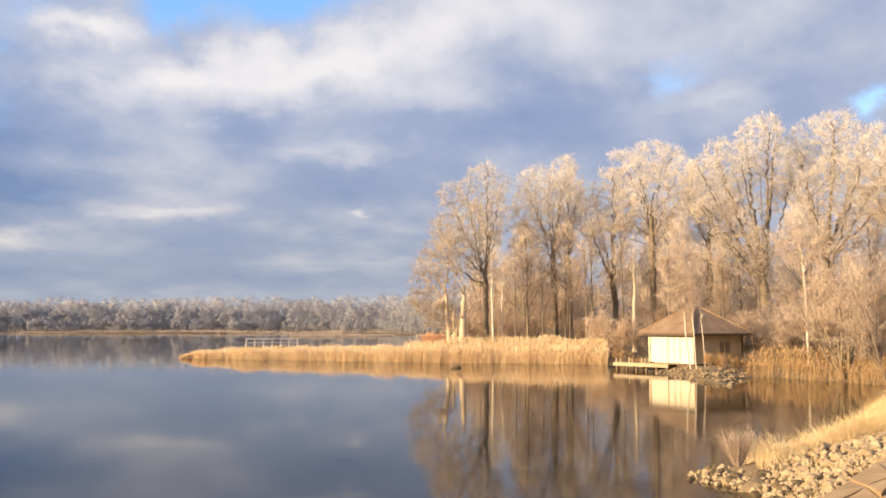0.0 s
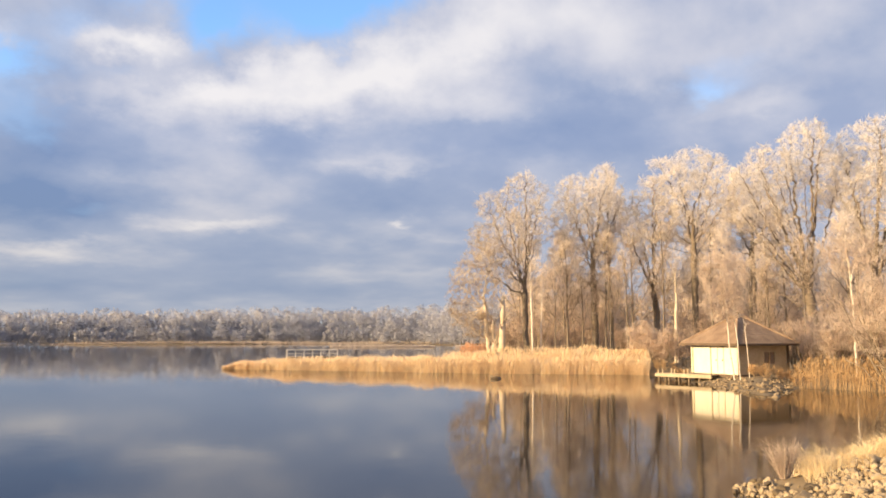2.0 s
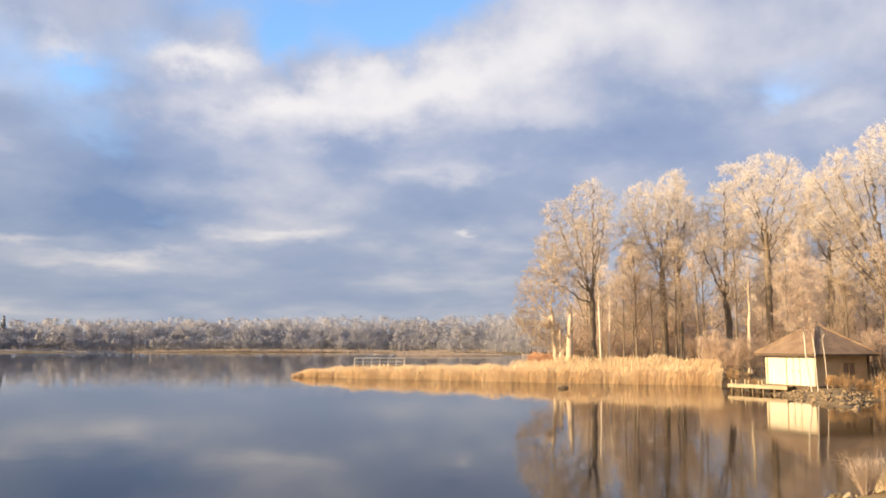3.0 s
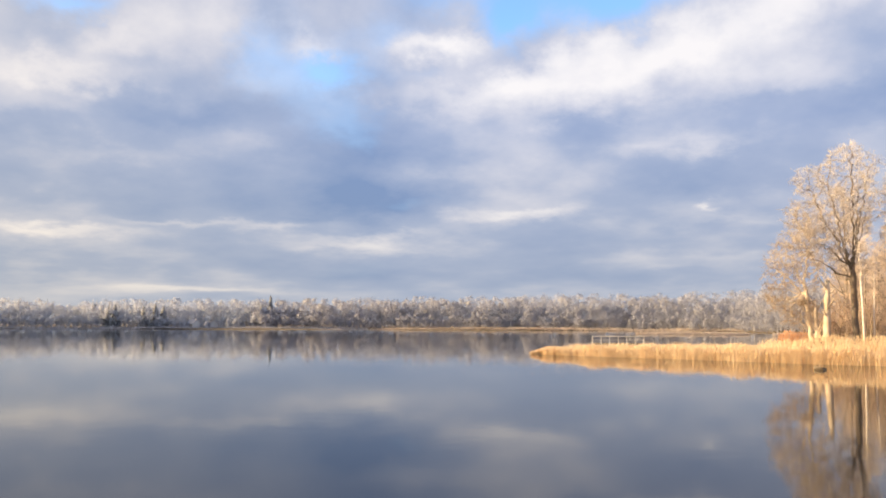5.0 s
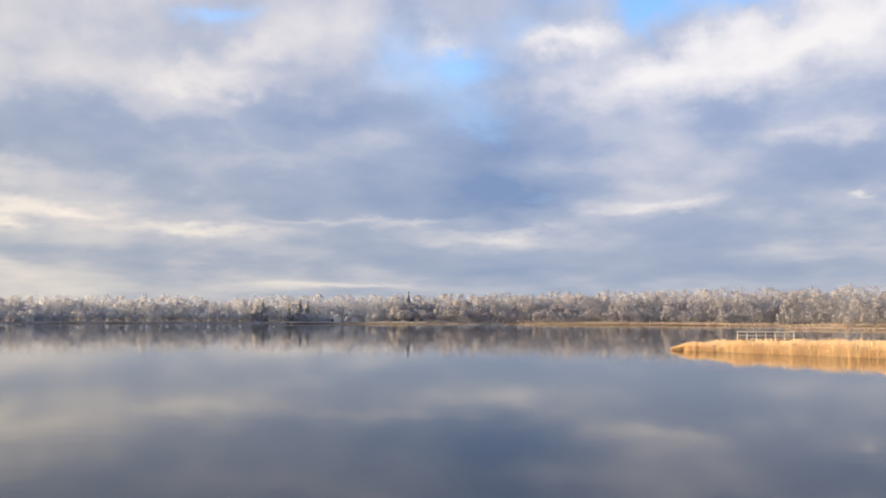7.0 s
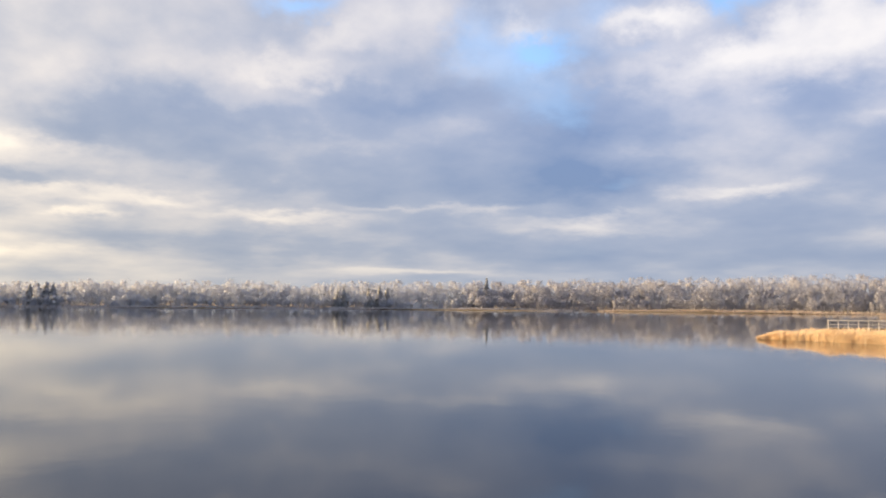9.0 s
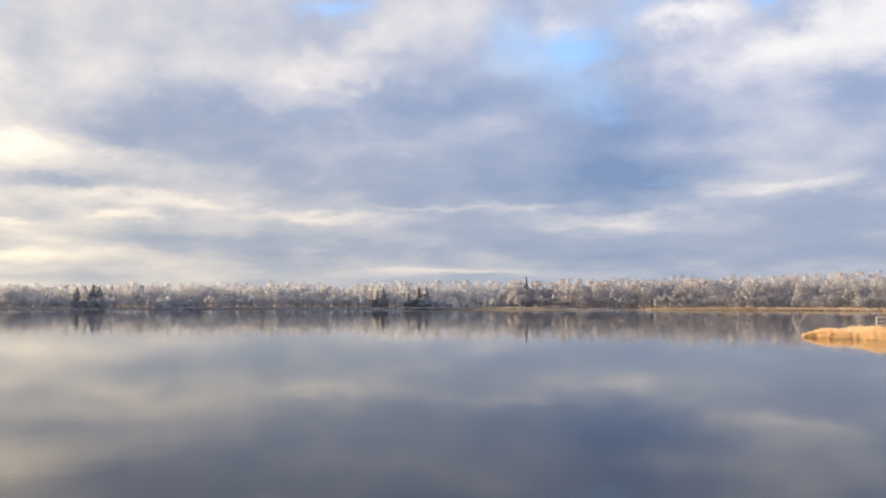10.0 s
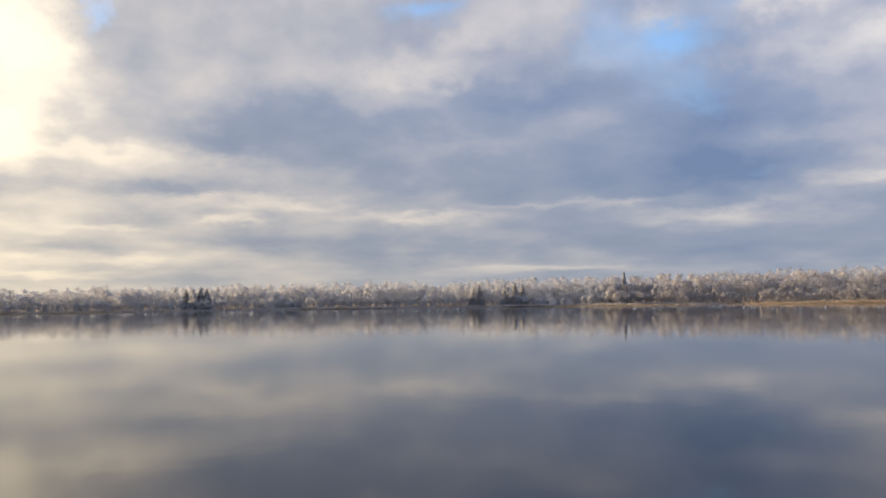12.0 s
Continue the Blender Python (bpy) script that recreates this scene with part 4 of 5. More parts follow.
def far_wood(name, label, seed, start, end, step, rows, row_gap, edge, height, n_twigs, blade, size, mats):
    """Woods as one mass of many leafless trees, in rows behind an edge."""
    rng = np.random.default_rng(seed)
    stems, crowns = Buf(), Buf()
    for row in range(rows):
        az_ = start
        while az_ < end:
            az_ += step * rng.uniform(0.55, 1.45)
            if -40.0 < az_ < -37.3 and row < 1:
                continue
            d = edge(az_) + row * row_gap + rng.uniform(-3, 3)
            low = row == 0 and rng.random() < 0.8
            h = height(az_) * (0.55 + 0.38 * rng.random() + 0.05 * row) * (0.5 if low else 1.0)
            p = polar(az_, d)
            base = np.array([p.x, p.y, ground_z(p.x, p.y)])
            wide = h * rng.uniform(0.20, 0.32) * (1.5 if low else 1.0)
            lean = rng.normal(size=2) * 0.4
            stems.tube([base, base + np.array([lean[0], lean[1], h * 0.75])], [0.14, 0.05], 4)
            # a rounded crown: lumps over a dome, thinner within
            n = int(n_twigs * (0.6 if low else 1.0))
            nb = 22
            bt = 0.10 + 0.90 * rng.random(nb) ** 0.8
            ang = rng.random(nb) * 6.283
            reach = wide * 0.72 * np.sqrt(np.clip(1.0 - np.abs(2 * np.clip(bt, 0.25, 1) - 0.75) ** 2.4 * 0.55, 0.1, 1))
            lump = base + np.stack([np.cos(ang) * reach + lean[0] * bt, np.sin(ang) * reach + lean[1] * bt, h * 0.90 * bt], -1)
            lump[0] = base + np.array([lean[0], lean[1], h * 0.86])
            which = rng.integers(0, nb, n)
            ball = rng.normal(size=(n, 3))
            ball /= np.linalg.norm(ball, axis=1)[:, None]
            size_l = wide * rng.uniform(0.26, 0.46, nb)
            q = lump[which] + ball * (size_l[which] * rng.uniform(0.55, 1.0, n))[:, None] * np.array([1, 1, 0.85])
            q[:, 2] = np.maximum(q[:, 2], base[2] + 0.2)
            tip = q + (ball * 0.5 + rng.normal(size=(n, 3)) * 0.8) * (size * rng.uniform(0.5, 1.1, n))[:, None]
            face = ball * 0.8 + (lump[which] - base - np.array([0, 0, h * 0.45])) / (h * 0.6)
            face /= np.linalg.norm(face, axis=1)[:, None]
            crowns.blades(q, tip, blade * rng.uniform(0.5, 1.2, n), rng, face)
    ob = new(name)
    part("stems", stems, mats[0], ob)
    part("crowns", crowns, mats[1], ob)
    tagged(ob, label, "woods", kind="stuff")


def wood_height(a):
    return np.interp(a, *zip(*WOOD_HEIGHT))


far_wood("far_woods", "rimed leafless woods along the far shore, greyed as if by haze", 8, -36.0, 7.0, 0.40, 5, 8.0, lambda a: shore_radius(a) + 3.0,
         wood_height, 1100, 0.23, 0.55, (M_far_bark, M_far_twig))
far_wood("far_woods", "rimed woods along the far shore, paled as if by haze", 18, -100.0, -35.3, 0.40, 5, 8.0, lambda a: shore_radius(a) + 3.0,
         wood_height, 860, 0.25, 0.55, (M_far_bark, M_far_haze_rime))
far_wood("back_woods", "brown leafless woods deep behind the grove", 9, 0.9, 37.0, 1.1, 4, 9.0, lambda a: 118.0,
         lambda a: 13.0, 800, 0.11, 0.9, (M_limb, M_brush))


def spruce(at, height, wide, seed, label):
    rng = np.random.default_rng(seed)
    p = polar(*at)
    ob = new("spruce_tree")
    ob.location = (p.x, p.y, ground_z(p.x, p.y))
    bole, crown = Buf(), Buf()
    bole.tube([(0, 0, -0.2), (0, 0, height * 0.6), (0, 0, height)], [0.28, 0.14, 0.02], 6)
    tiers = 22
    for i in range(tiers):
        f = i / (tiers - 1)
        z = height * (0.10 + 0.88 * f)
        r = wide * (1 - f) ** 0.8 + 0.15
        n = 60
        a = rng.random(n) * 6.283
        q = np.stack([np.cos(a) * r * 0.15, np.sin(a) * r * 0.15, np.full(n, z)], -1)
        reach = r * rng.uniform(0.6, 1.1, n)
        tip = np.stack([np.cos(a) * reach, np.sin(a) * reach, z - reach * 0.35 + rng.normal(size=n) * 0.2], -1)
        face = np.stack([np.cos(a), np.sin(a), np.full(n, 0.5)], -1) / math.sqrt(1.25)
        crown.blades(q, tip, np.full(n, 0.45), rng, face)
        crown.blades(tip, q + (tip - q) * 0.3 + rng.normal(size=(n, 3)) * 0.3, np.full(n, 0.5), rng, face)
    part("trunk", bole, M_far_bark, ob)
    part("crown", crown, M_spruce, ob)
    tagged(ob, label, "tree", "spruces on the far shore")


SPRUCE = "dark frosted spruce standing in the far woods"
spruce((-34.47, 446), 16.2, 2.8, 1, "tall dark spruce rising over the far woods")
for i, (a, d, h) in enumerate(((-62.95, 436, 11.0), (-62.5, 437, 12.0), (-62.1, 436, 10.6), (-63.4, 440, 10.5), (-44.5, 434, 10.5), (-44.1, 436, 11.5), (-42.4, 436, 11.0), (-41.7, 434, 12.0), (-41.2, 437, 11.0), (-35.1, 434, 11.0))):
    spruce((a, d), h * 0.92, 3.0, 2 + i, SPRUCE)


def far_house(at, size, turn, wall_mat, roof_mat, label):
    """A small gabled house with windows."""
    p = polar(*at)
    ob = new("house")
    ob.matrix_world = Matrix.Translation((p.x, p.y, ground_z(p.x, p.y) - 0.05)) @ Matrix.Rotation(radians(turn), 4, "Z")
    w, d, h = size
    rise = d * 0.42
    bm = bmesh.new()
    ring = [bm.verts.new(c) for c in ((-w / 2, -d / 2, 0), (w / 2, -d / 2, 0), (w / 2, d / 2, 0), (-w / 2, d / 2, 0), (-w / 2, -d / 2, h), (w / 2, -d / 2, h), (w / 2, d / 2, h), (-w / 2, d / 2, h), (-w / 2, 0, h + rise), (w / 2, 0, h + rise))]
    for f in ((0, 1, 5, 4), (1, 2, 6, 9, 5), (2, 3, 7, 6), (3, 0, 4, 8, 7), (3, 2, 1, 0), (4, 5, 9, 8), (6, 7, 8, 9)):
        bm.faces.new([ring[i] for i in f])
    bm_part("wall", bm, wall_mat, ob)
    slope = math.atan2(rise, d / 2)
    run = math.hypot(rise, d / 2) + 0.5
    for s in (-1, 1):
        m = Matrix.Translation((0, s * d / 4 * 1.06, h + rise / 2 + 0.02)) @ Matrix.Rotation(-s * slope, 4, "X")
        bm_part("roof", bevel_box((w + 0.8, run, 0.16), m, 0.03), roof_mat, ob)
    bm_part("chimney", bevel_box((0.6, 0.6, 1.6), Matrix.Translation((w * 0.2, 0, h + rise + 0.4)), 0.03), M_redroof, ob)
    for x in np.linspace(-w / 2 + 1.2, w / 2 - 1.2, max(2, int(w // 2.4))):
        win = bm_part("window", bevel_box((1.0, 0.08, 1.2), Matrix.Translation((float(x), -d / 2 - 0.03, h * 0.55)), 0.01), M_trim, ob)
        bm_part("pane", bevel_box((0.8, 0.04, 1.0), Matrix.Translation((float(x), -d / 2 - 0.075, h * 0.55)), 0.005), M_pane, win)
    tagged(ob, label, "house", "houses on the far shore")


far_house((-39.3, 438), (8, 4.6, 2.0), -30, M_white, M_redroof, "small white gabled house on the far shore")
far_house((-38.1, 439), (7, 4.2, 1.8), -45, M_white, M_redroof, "low white house beside rimed bushes far off")
far_house((-58.0, 440), (5.5, 5, 2.6), -50, M_white, M_redroof, "white house under frosted trees on the far shore")
far_house((-57.2, 441), (6, 4, 2.0), -60, M_white, M_redroof, "low pale outbuilding on the far shore")


def rimed_bush(at, height, wide, seed):
    """A low round bush, white with rime, by the far houses."""
    rng = np.random.default_rng(seed)
    p = polar(*at)
    ob = new("rimed_bush")
    ob.location = (p.x, p.y, ground_z(p.x, p.y))
    stems, twig = Buf(), Buf()
    for _ in range(7):
        a, r = rng.random() * 6.283, wide * rng.uniform(0.2, 0.7)
        stems.tube([(0, 0, -0.1), (r * 0.4 * math.cos(a), r * 0.4 * math.sin(a), height * 0.4), (r * math.cos(a), r * math.sin(a), height * 0.8)], [0.09, 0.06, 0.03], 4)
    n = 420
    ball = rng.normal(size=(n, 3))
    ball /= np.linalg.norm(ball, axis=1)[:, None]
    ball[:, 2] = np.abs(ball[:, 2])
    q = ball * rng.uniform(0.5, 0.95, (n, 1)) * np.array([wide, wide, height * 0.95])
    twig.blades(q, q + (ball * 0.5 + rng.normal(size=(n, 3)) * 0.6) * 0.7, np.full(n, 0.28), rng, ball)
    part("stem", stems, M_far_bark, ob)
    part("twig", twig, M_far_haze_rime, ob)
    tagged(ob, "low bush white with rime by the far houses", "bush", "rimed bushes on the far shore")


rng1 = np.random.default_rng(33)
for i, a in enumerate((-40.6, -40.1, -39.8, -38.7, -38.5, -37.5, -37.1, -36.7, -36.3, -58.6, -57.6, -56.5)):
    rimed_bush((a, rng1.uniform(431, 436)), rng1.uniform(2.6, 5.2), rng1.uniform(1.8, 3.0), 100 + i)

# ---- reeds ----


def reed_bed(name, front, depth, height, per_m2, label, width=0.02, seed=3, rough_edge=1.0, mat=None):
    """Reeds behind a front line of (azimuth, metres, depth factor, height factor)."""
    rng = np.random.default_rng(seed)
    fa, fd, fk, fh = (np.array(c, float) for c in zip(*front))
    order = np.argsort(fa)
    fa, fd, fk, fh = fa[order], fd[order], fk[order], fh[order]
    span = math.radians(fa[-1] - fa[0]) * fd.mean()
    n = int(span * depth * per_m2)
    a = rng.uniform(fa[0], fa[-1], n)
    k, hf = np.interp(a, fa, fk), np.interp(a, fa, fh)
    wave = rough_edge * (np.sin(a * 2.1) * 0.5 + np.sin(a * 5.3 + 1) * 0.35 + np.sin(a * 13.0 + 2) * 0.25)
    d = np.interp(a, fa, fd) + wave + depth * k * rng.random(n) ** 1.3
    x, y = d * np.sin(np.radians(a)), d * np.cos(np.radians(a))
    z = np.maximum(ground_height(np.stack([x, y], -1)), -0.25)
    clump = 1 + 0.10 * np.sin(x * 1.7 + y) + 0.08 * np.sin(x * 0.6 - y * 0.8)
    h = height * hf * clump * rng.uniform(0.72, 1.12, n)
    base = np.stack([x, y, z - 0.05], -1)
    bend = np.stack([rng.normal(size=n) * 0.09 + 0.05, rng.normal(size=n) * 0.09, np.ones(n)], -1)
    top = base + bend * h[:, None]
    buf = Buf()
    buf.blades(base, top, np.full(n, width), rng)
    # plumes and dry leaves
    buf.blades(top - bend * (0.16 * h)[:, None], top + rng.normal(size=(n, 3)) * 0.05 + np.array([0.06, 0, 0.02]), np.full(n, width * 2.6), rng)
    q = base + bend * (h * rng.uniform(0.3, 0.8, n))[:, None]
    buf.blades(q, q + np.stack([rng.normal(size=n) * 0.2, rng.normal(size=n) * 0.2, rng.uniform(0.05, 0.4, n)], -1), np.full(n, width * 1.3), rng)
    tagged(part(name, buf, mat or M_reed), label, "reeds", kind="stuff")


reed_bed("reed_bed", [(-17.1, 91.3, 0.03, 0.34), (-16.3, 91, 0.16, 0.52), (-15.0, 89.5, 0.4, 0.68), (-12, 86, 0.75, 0.80), (-5, 80.5, 1, 0.90), (0.6, 77, 1, 0.98), (10.9, 76, 0.8, 1.0)], 11.0, 1.70, 62, "dense golden dry reeds on the low spit", 0.022, 3, 0.3)
reed_bed("reed_bed", [(19.6, 60.5, 0.6, 0.6), (20.5, 59.5, 1, 0.85), (23, 58, 1, 0.9), (27.5, 54, 1, 0.8), (30, 47, 1, 0.8)], 6.0, 1.7, 30, "weathered dry reeds along the wooded shore", 0.018, 4, 0.9, M_dull_reed)
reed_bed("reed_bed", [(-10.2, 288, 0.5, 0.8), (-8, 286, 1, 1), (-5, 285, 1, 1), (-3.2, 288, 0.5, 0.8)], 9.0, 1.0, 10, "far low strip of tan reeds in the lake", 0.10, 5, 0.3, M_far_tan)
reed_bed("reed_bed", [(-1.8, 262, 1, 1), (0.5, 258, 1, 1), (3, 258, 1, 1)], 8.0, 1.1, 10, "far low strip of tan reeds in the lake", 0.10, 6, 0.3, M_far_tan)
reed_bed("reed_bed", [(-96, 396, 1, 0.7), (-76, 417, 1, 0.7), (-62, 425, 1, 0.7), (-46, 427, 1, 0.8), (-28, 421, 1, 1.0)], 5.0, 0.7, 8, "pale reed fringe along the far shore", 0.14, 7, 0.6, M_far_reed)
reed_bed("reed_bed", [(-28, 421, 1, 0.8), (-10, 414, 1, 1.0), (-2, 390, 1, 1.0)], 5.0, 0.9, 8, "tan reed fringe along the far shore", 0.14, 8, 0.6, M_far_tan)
reed_bed("reed_bed", [(-1.5, 112, 0.6, 0.7), (-0.9, 111, 1, 1.0), (-0.1, 111, 1, 1.0), (0.5, 112, 0.6, 0.8)], 4.0, 1.95, 34, "russet dry reed clump behind the pale reeds", 0.03, 9, 0.2, M_russet)


# ---- the railed bathing jetty behind the reeds ----


def railing():
    a, b = polar(-13.01, 112), polar(-9.69, 113)
    ob = new("jetty_railing")
    ob.matrix_world = Matrix.Translation(a) @ (b - a).to_track_quat("X", "Z").to_matrix().to_4x4()
    length = (b - a).length
    n = 7
    for i in range(n):
        x = length * i / (n - 1)
        bm_part("post", bevel_box((0.13, 0.13, 2.6), Matrix.Translation((x, 0, 0.45)), 0.012), M_rail, ob)
    bm_part("handrail", bevel_box((length + 0.2, 0.10, 0.14), Matrix.Translation((length / 2, -0.12, 1.70)), 0.012), M_rail, ob)
    bm_part("middle_rail", bevel_box((length + 0.1, 0.05, 0.07), Matrix.Translation((length / 2, -0.09, 1.22)), 0.012), M_rail, ob)
    for i in range(int(length / 0.16)):
        bm_part("deck_plank", bevel_box((0.145, 1.6, 0.05), Matrix.Translation((0.08 + i * 0.16, 0.9, 0.78)), 0.006), M_plank, ob)
    for i in range(4):
        x = 0.2 + (length - 0.4) * i / 3
        bm_part("pile", bevel_box((0.16, 0.16, 1.9), Matrix.Translation((x, 1.5, -0.2)), 0.02), M_post, ob)
    for y in (0.12, 1.5):
        bm_part("beam", bevel_box((length, 0.12, 0.16), Matrix.Translation((length / 2, y, 0.67)), 0.012), M_post, ob)
    tagged(ob, "pale weathered wooden jetty railing beyond the reeds", "railing")


railing()


# ---- the boathouse ----


def boathouse():
    c = polar(16.5, 67.5)
    side, z0, z1 = 4.75, 0.62, 2.74
    ob = new("boathouse")
    # its near corner points at the bank
    ob.matrix_world = Matrix.Translation((c.x, c.y, 0.0)) @ Matrix.Rotation(radians(-16.5 + 43), 4, "Z")
    h, t = side / 2, 0.14
    hgt = z1 - z0

    def wall(turn, mat, openings, label=""):
        """One wall of panels round its openings (from, to, sill, head)."""
        m = Matrix.Rotation(radians(turn), 4, "Z")
        bm = bmesh.new()
        xs = [-h]
        for a, b, lo, hi in openings:
            xs += [a, b]
        xs.append(h)

        def block(x0, x1, q0, q1):
            if x1 - x0 > 0.01 and q1 - q0 > 0.01:
                bmesh.ops.create_cube(bm, size=1.0, matrix=Matrix.Translation(((x0 + x1) / 2, -h + t / 2, (q0 + q1) / 2)) @ Matrix.Diagonal((x1 - x0, t, q1 - q0, 1)))

        for i in range(0, len(xs), 2):
            block(xs[i], xs[i + 1], z0, z1)
        for a, b, lo, hi in openings:
            block(a, b, z0, lo)
            block(a, b, hi, z1)
        bm.transform(m)
        w = bm_part("wall", bm, mat, ob, label)
        for x in np.arange(-h + 0.3, h - 0.1, 0.6):
            if not any(a - 0.08 < x < b + 0.08 for a, b, lo, hi in openings):
                bm_part("batten", bevel_box((0.04, 0.012, hgt - 0.04), m @ Matrix.Translation((float(x), -h - 0.005, (z0 + z1) / 2)), 0.006), mat, w)
        return m, w

    # sunlit front, with a double door
    m, w = wall(-90, M_plaster, [(-0.35, 0.95, z0 + 0.06, z0 + 2.0)], "sunlit cream-painted wall")
    for x in (-0.03, 0.63):
        d = bm_part("door", bevel_box((0.62, 0.05, 1.92), m @ Matrix.Translation((x, -h + 0.05, z0 + 1.03)), 0.01), M_plaster, ob, "pale door leaf")
        bm_part("door_handle", bevel_box((0.03, 0.06, 0.14), m @ Matrix.Translation((x + 0.22, -h + 0.0, z0 + 1.0)), 0.01), M_dark, d)
    for x, sx, zc, sz in ((-0.38, 0.07, z0 + 1.0, 2.06), (0.98, 0.07, z0 + 1.0, 2.06), (0.30, 1.43, z0 + 2.04, 0.08)):
        bm_part("door_frame", bevel_box((sx, 0.05, sz), m @ Matrix.Translation((x, -h - 0.027, zc)), 0.008), M_trim, ob)
    # shaded side, with a shuttered window
    m, w = wall(0, M_brown, [(0.1, 1.1, z0 + 0.75, z0 + 1.6)], "shaded brown board wall")
    win = bm_part("window", bevel_box((1.0, 0.04, 0.85), m @ Matrix.Translation((0.6, -h + 0.07, z0 + 1.175)), 0.006), M_roof, ob, "small shuttered window")
    for x, sx, zc, sz in ((0.07, 0.07, 1.175, 0.99), (1.13, 0.07, 1.175, 0.99), (0.6, 1.13, 0.72, 0.07), (0.6, 1.13, 1.63, 0.07), (0.6, 0.05, 1.175, 0.85)):
        bm_part("window_frame", bevel_box((sx, 0.05, sz), m @ Matrix.Translation((x, -h - 0.02, z0 + zc)), 0.006), M_brown, win)
    wall(90, M_plaster, [])
    wall(180, M_plaster, [])
    for sx in (-1, 1):
        for sy in (-1, 1):
            bm_part("corner_post", bevel_box((0.16, 0.16, hgt + 0.02), Matrix.Translation((sx * h, sy * h, (z0 + z1) / 2)), 0.012), M_trim if (sx, sy) != (1, -1) else M_dark, ob)
    bm_part("floor", bevel_box((side + 0.3, side + 0.3, 0.22), Matrix.Translation((0, 0, z0 - 0.115)), 0.015), M_dark, ob)
    for ix in (-1, 0, 1):
        for iy in (-1, 0, 1):
            bm_part("pile", bevel_box((0.22, 0.22, 2.0), Matrix.Translation((ix * 2.2, iy * 2.2, -0.68)), 0.02), M_post, ob)
    # hipped roof in overlapping courses
    over, rise, rows = 0.62, 2.15, 16
    e = h + over
    ceiling = bm_part("soffit", bevel_box((2 * e - 0.05, 2 * e - 0.05, 0.05), Matrix.Translation((0, 0, z1 + 0.03)), 0.01), M_dark, ob)
    rng = np.random.default_rng(4)
    slope_len = math.hypot(e, rise)
    for q in range(4):
        m = Matrix.Rotation(radians(90 * q), 4, "Z")
        base = Buf()
        base.put([m @ Vector(v) for v in ((-e, -e, z1 + 0.06), (e, -e, z1 + 0.06), (0, 0, z1 + 0.06 + rise))], tris=[(0, 1, 2)])
        sl = part("roof_slope", base, M_roof, ob)
        ang = math.atan2(rise, e)
        for r in range(rows):
            f0, f1 = r / rows, min((r + 1.25) / rows, 0.995)
            courses = Buf()
            width0, width1 = 2 * e * (1 - f0), 2 * e * (1 - f1)
            n = max(1, int(width0 / 0.34))
            edges = (np.arange(n + 1) + np.concatenate([[0], rng.uniform(-0.2, 0.2, n - 1), [0]]) if n > 1 else np.array([0, 1.0])) / n - 0.5
            for u0, u1 in zip(edges[:-1], edges[1:]):
                lift = 0.018 + rng.random() * 0.016
                y0, y1 = -e * (1 - f0), -e * (1 - f1)
                q0, q1 = z1 + 0.06 + rise * f0, z1 + 0.06 + rise * f1
                g0 = 0.006
                lo = [(u0 * width0 + g0, y0, q0), (u1 * width0 - g0, y0, q0), (u1 * width1 - g0, y1, q1), (u0 * width1 + g0, y1, q1)]
                nrm = (0, -math.sin(ang), math.cos(ang))
                hi = [tuple(a + b * k for a, b in zip(v, nrm)) for v, k in zip(lo, (lift, lift, 0.008, 0.008))]
                courses.put([m @ Vector(v) for v in lo + hi], quads=[(4, 5, 6, 7), (0, 1, 5, 4), (1, 2, 6, 5), (3, 0, 4, 7)])
            part("shingle_course", courses, M_roof, sl)
        hip = Buf()
        a, b = Vector((-e, -e, z1 + 0.10)), Vector((0, 0, z1 + 0.12 + rise))
        hip.tube([m @ a, m @ (a + (b - a) * 0.5), m @ b], [0.085, 0.085, 0.085], 6)
        part("hip_ridge", hip, M_roof, ob, smooth=True)
        bm_part("fascia", bevel_box((2 * e + 0.02, 0.035, 0.17), m @ Matrix.Translation((0, -e - 0.01, z1 + 0.02)), 0.008), M_dark, ob)
    cap = Buf()
    cap.tube([(0, 0, z1 + rise), (0, 0, z1 + rise + 0.22), (0, 0, z1 + rise + 0.34)], [0.22, 0.16, 0.02], 8)
    part("roof_cap", cap, M_dark, ob)
    tagged(ob, "small cream boathouse with a hipped brown shingle roof", "boathouse")


boathouse()


def jetty():
    a, b = polar(11.30, 67.4), polar(14.8, 64.4)
    ob = new("wooden_jetty")
    ob.matrix_world = Matrix.Translation(a) @ (b - a).to_track_quat("X", "Z").to_matrix().to_4x4()
    length = (b - a).length
    for i in range(int(length / 0.17)):
        bm_part("deck_plank", bevel_box((0.155, 1.2, 0.05), Matrix.Translation((0.09 + i * 0.17, 0.60, 0.56)), 0.006), M_plank, ob)
    for y in (0.02, 1.2):
        bm_part("edge_beam", bevel_box((length, 0.10, 0.22), Matrix.Translation((length / 2, y - 0.04, 0.43)), 0.012), M_plank, ob)
    for i in range(6):
        x = 0.25 + (length - 0.5) * i / 5
        for y in (0.16, 1.06):
            bm_part("pile", bevel_box((0.15, 0.15, 1.9), Matrix.Translation((x, y, -0.42)), 0.02), M_post, ob)
    for x, y, hh in ((0.25, 0.1, 0.32), (0.62, 0.12, 0.34), (1.0, 1.06, 0.30), (1.45, 0.1, 0.40), (2.2, 1.06, 0.32), (2.6, 0.1, 0.36)):
        bm_part("mooring_post", bevel_box((0.09, 0.09, hh), Matrix.Translation((x, y, 0.58 + hh / 2)), 0.012), M_plank, ob)
    tagged(ob, "pale plank jetty on dark piles beside the boathouse", "jetty")


jetty()


# ---- the near bank ----


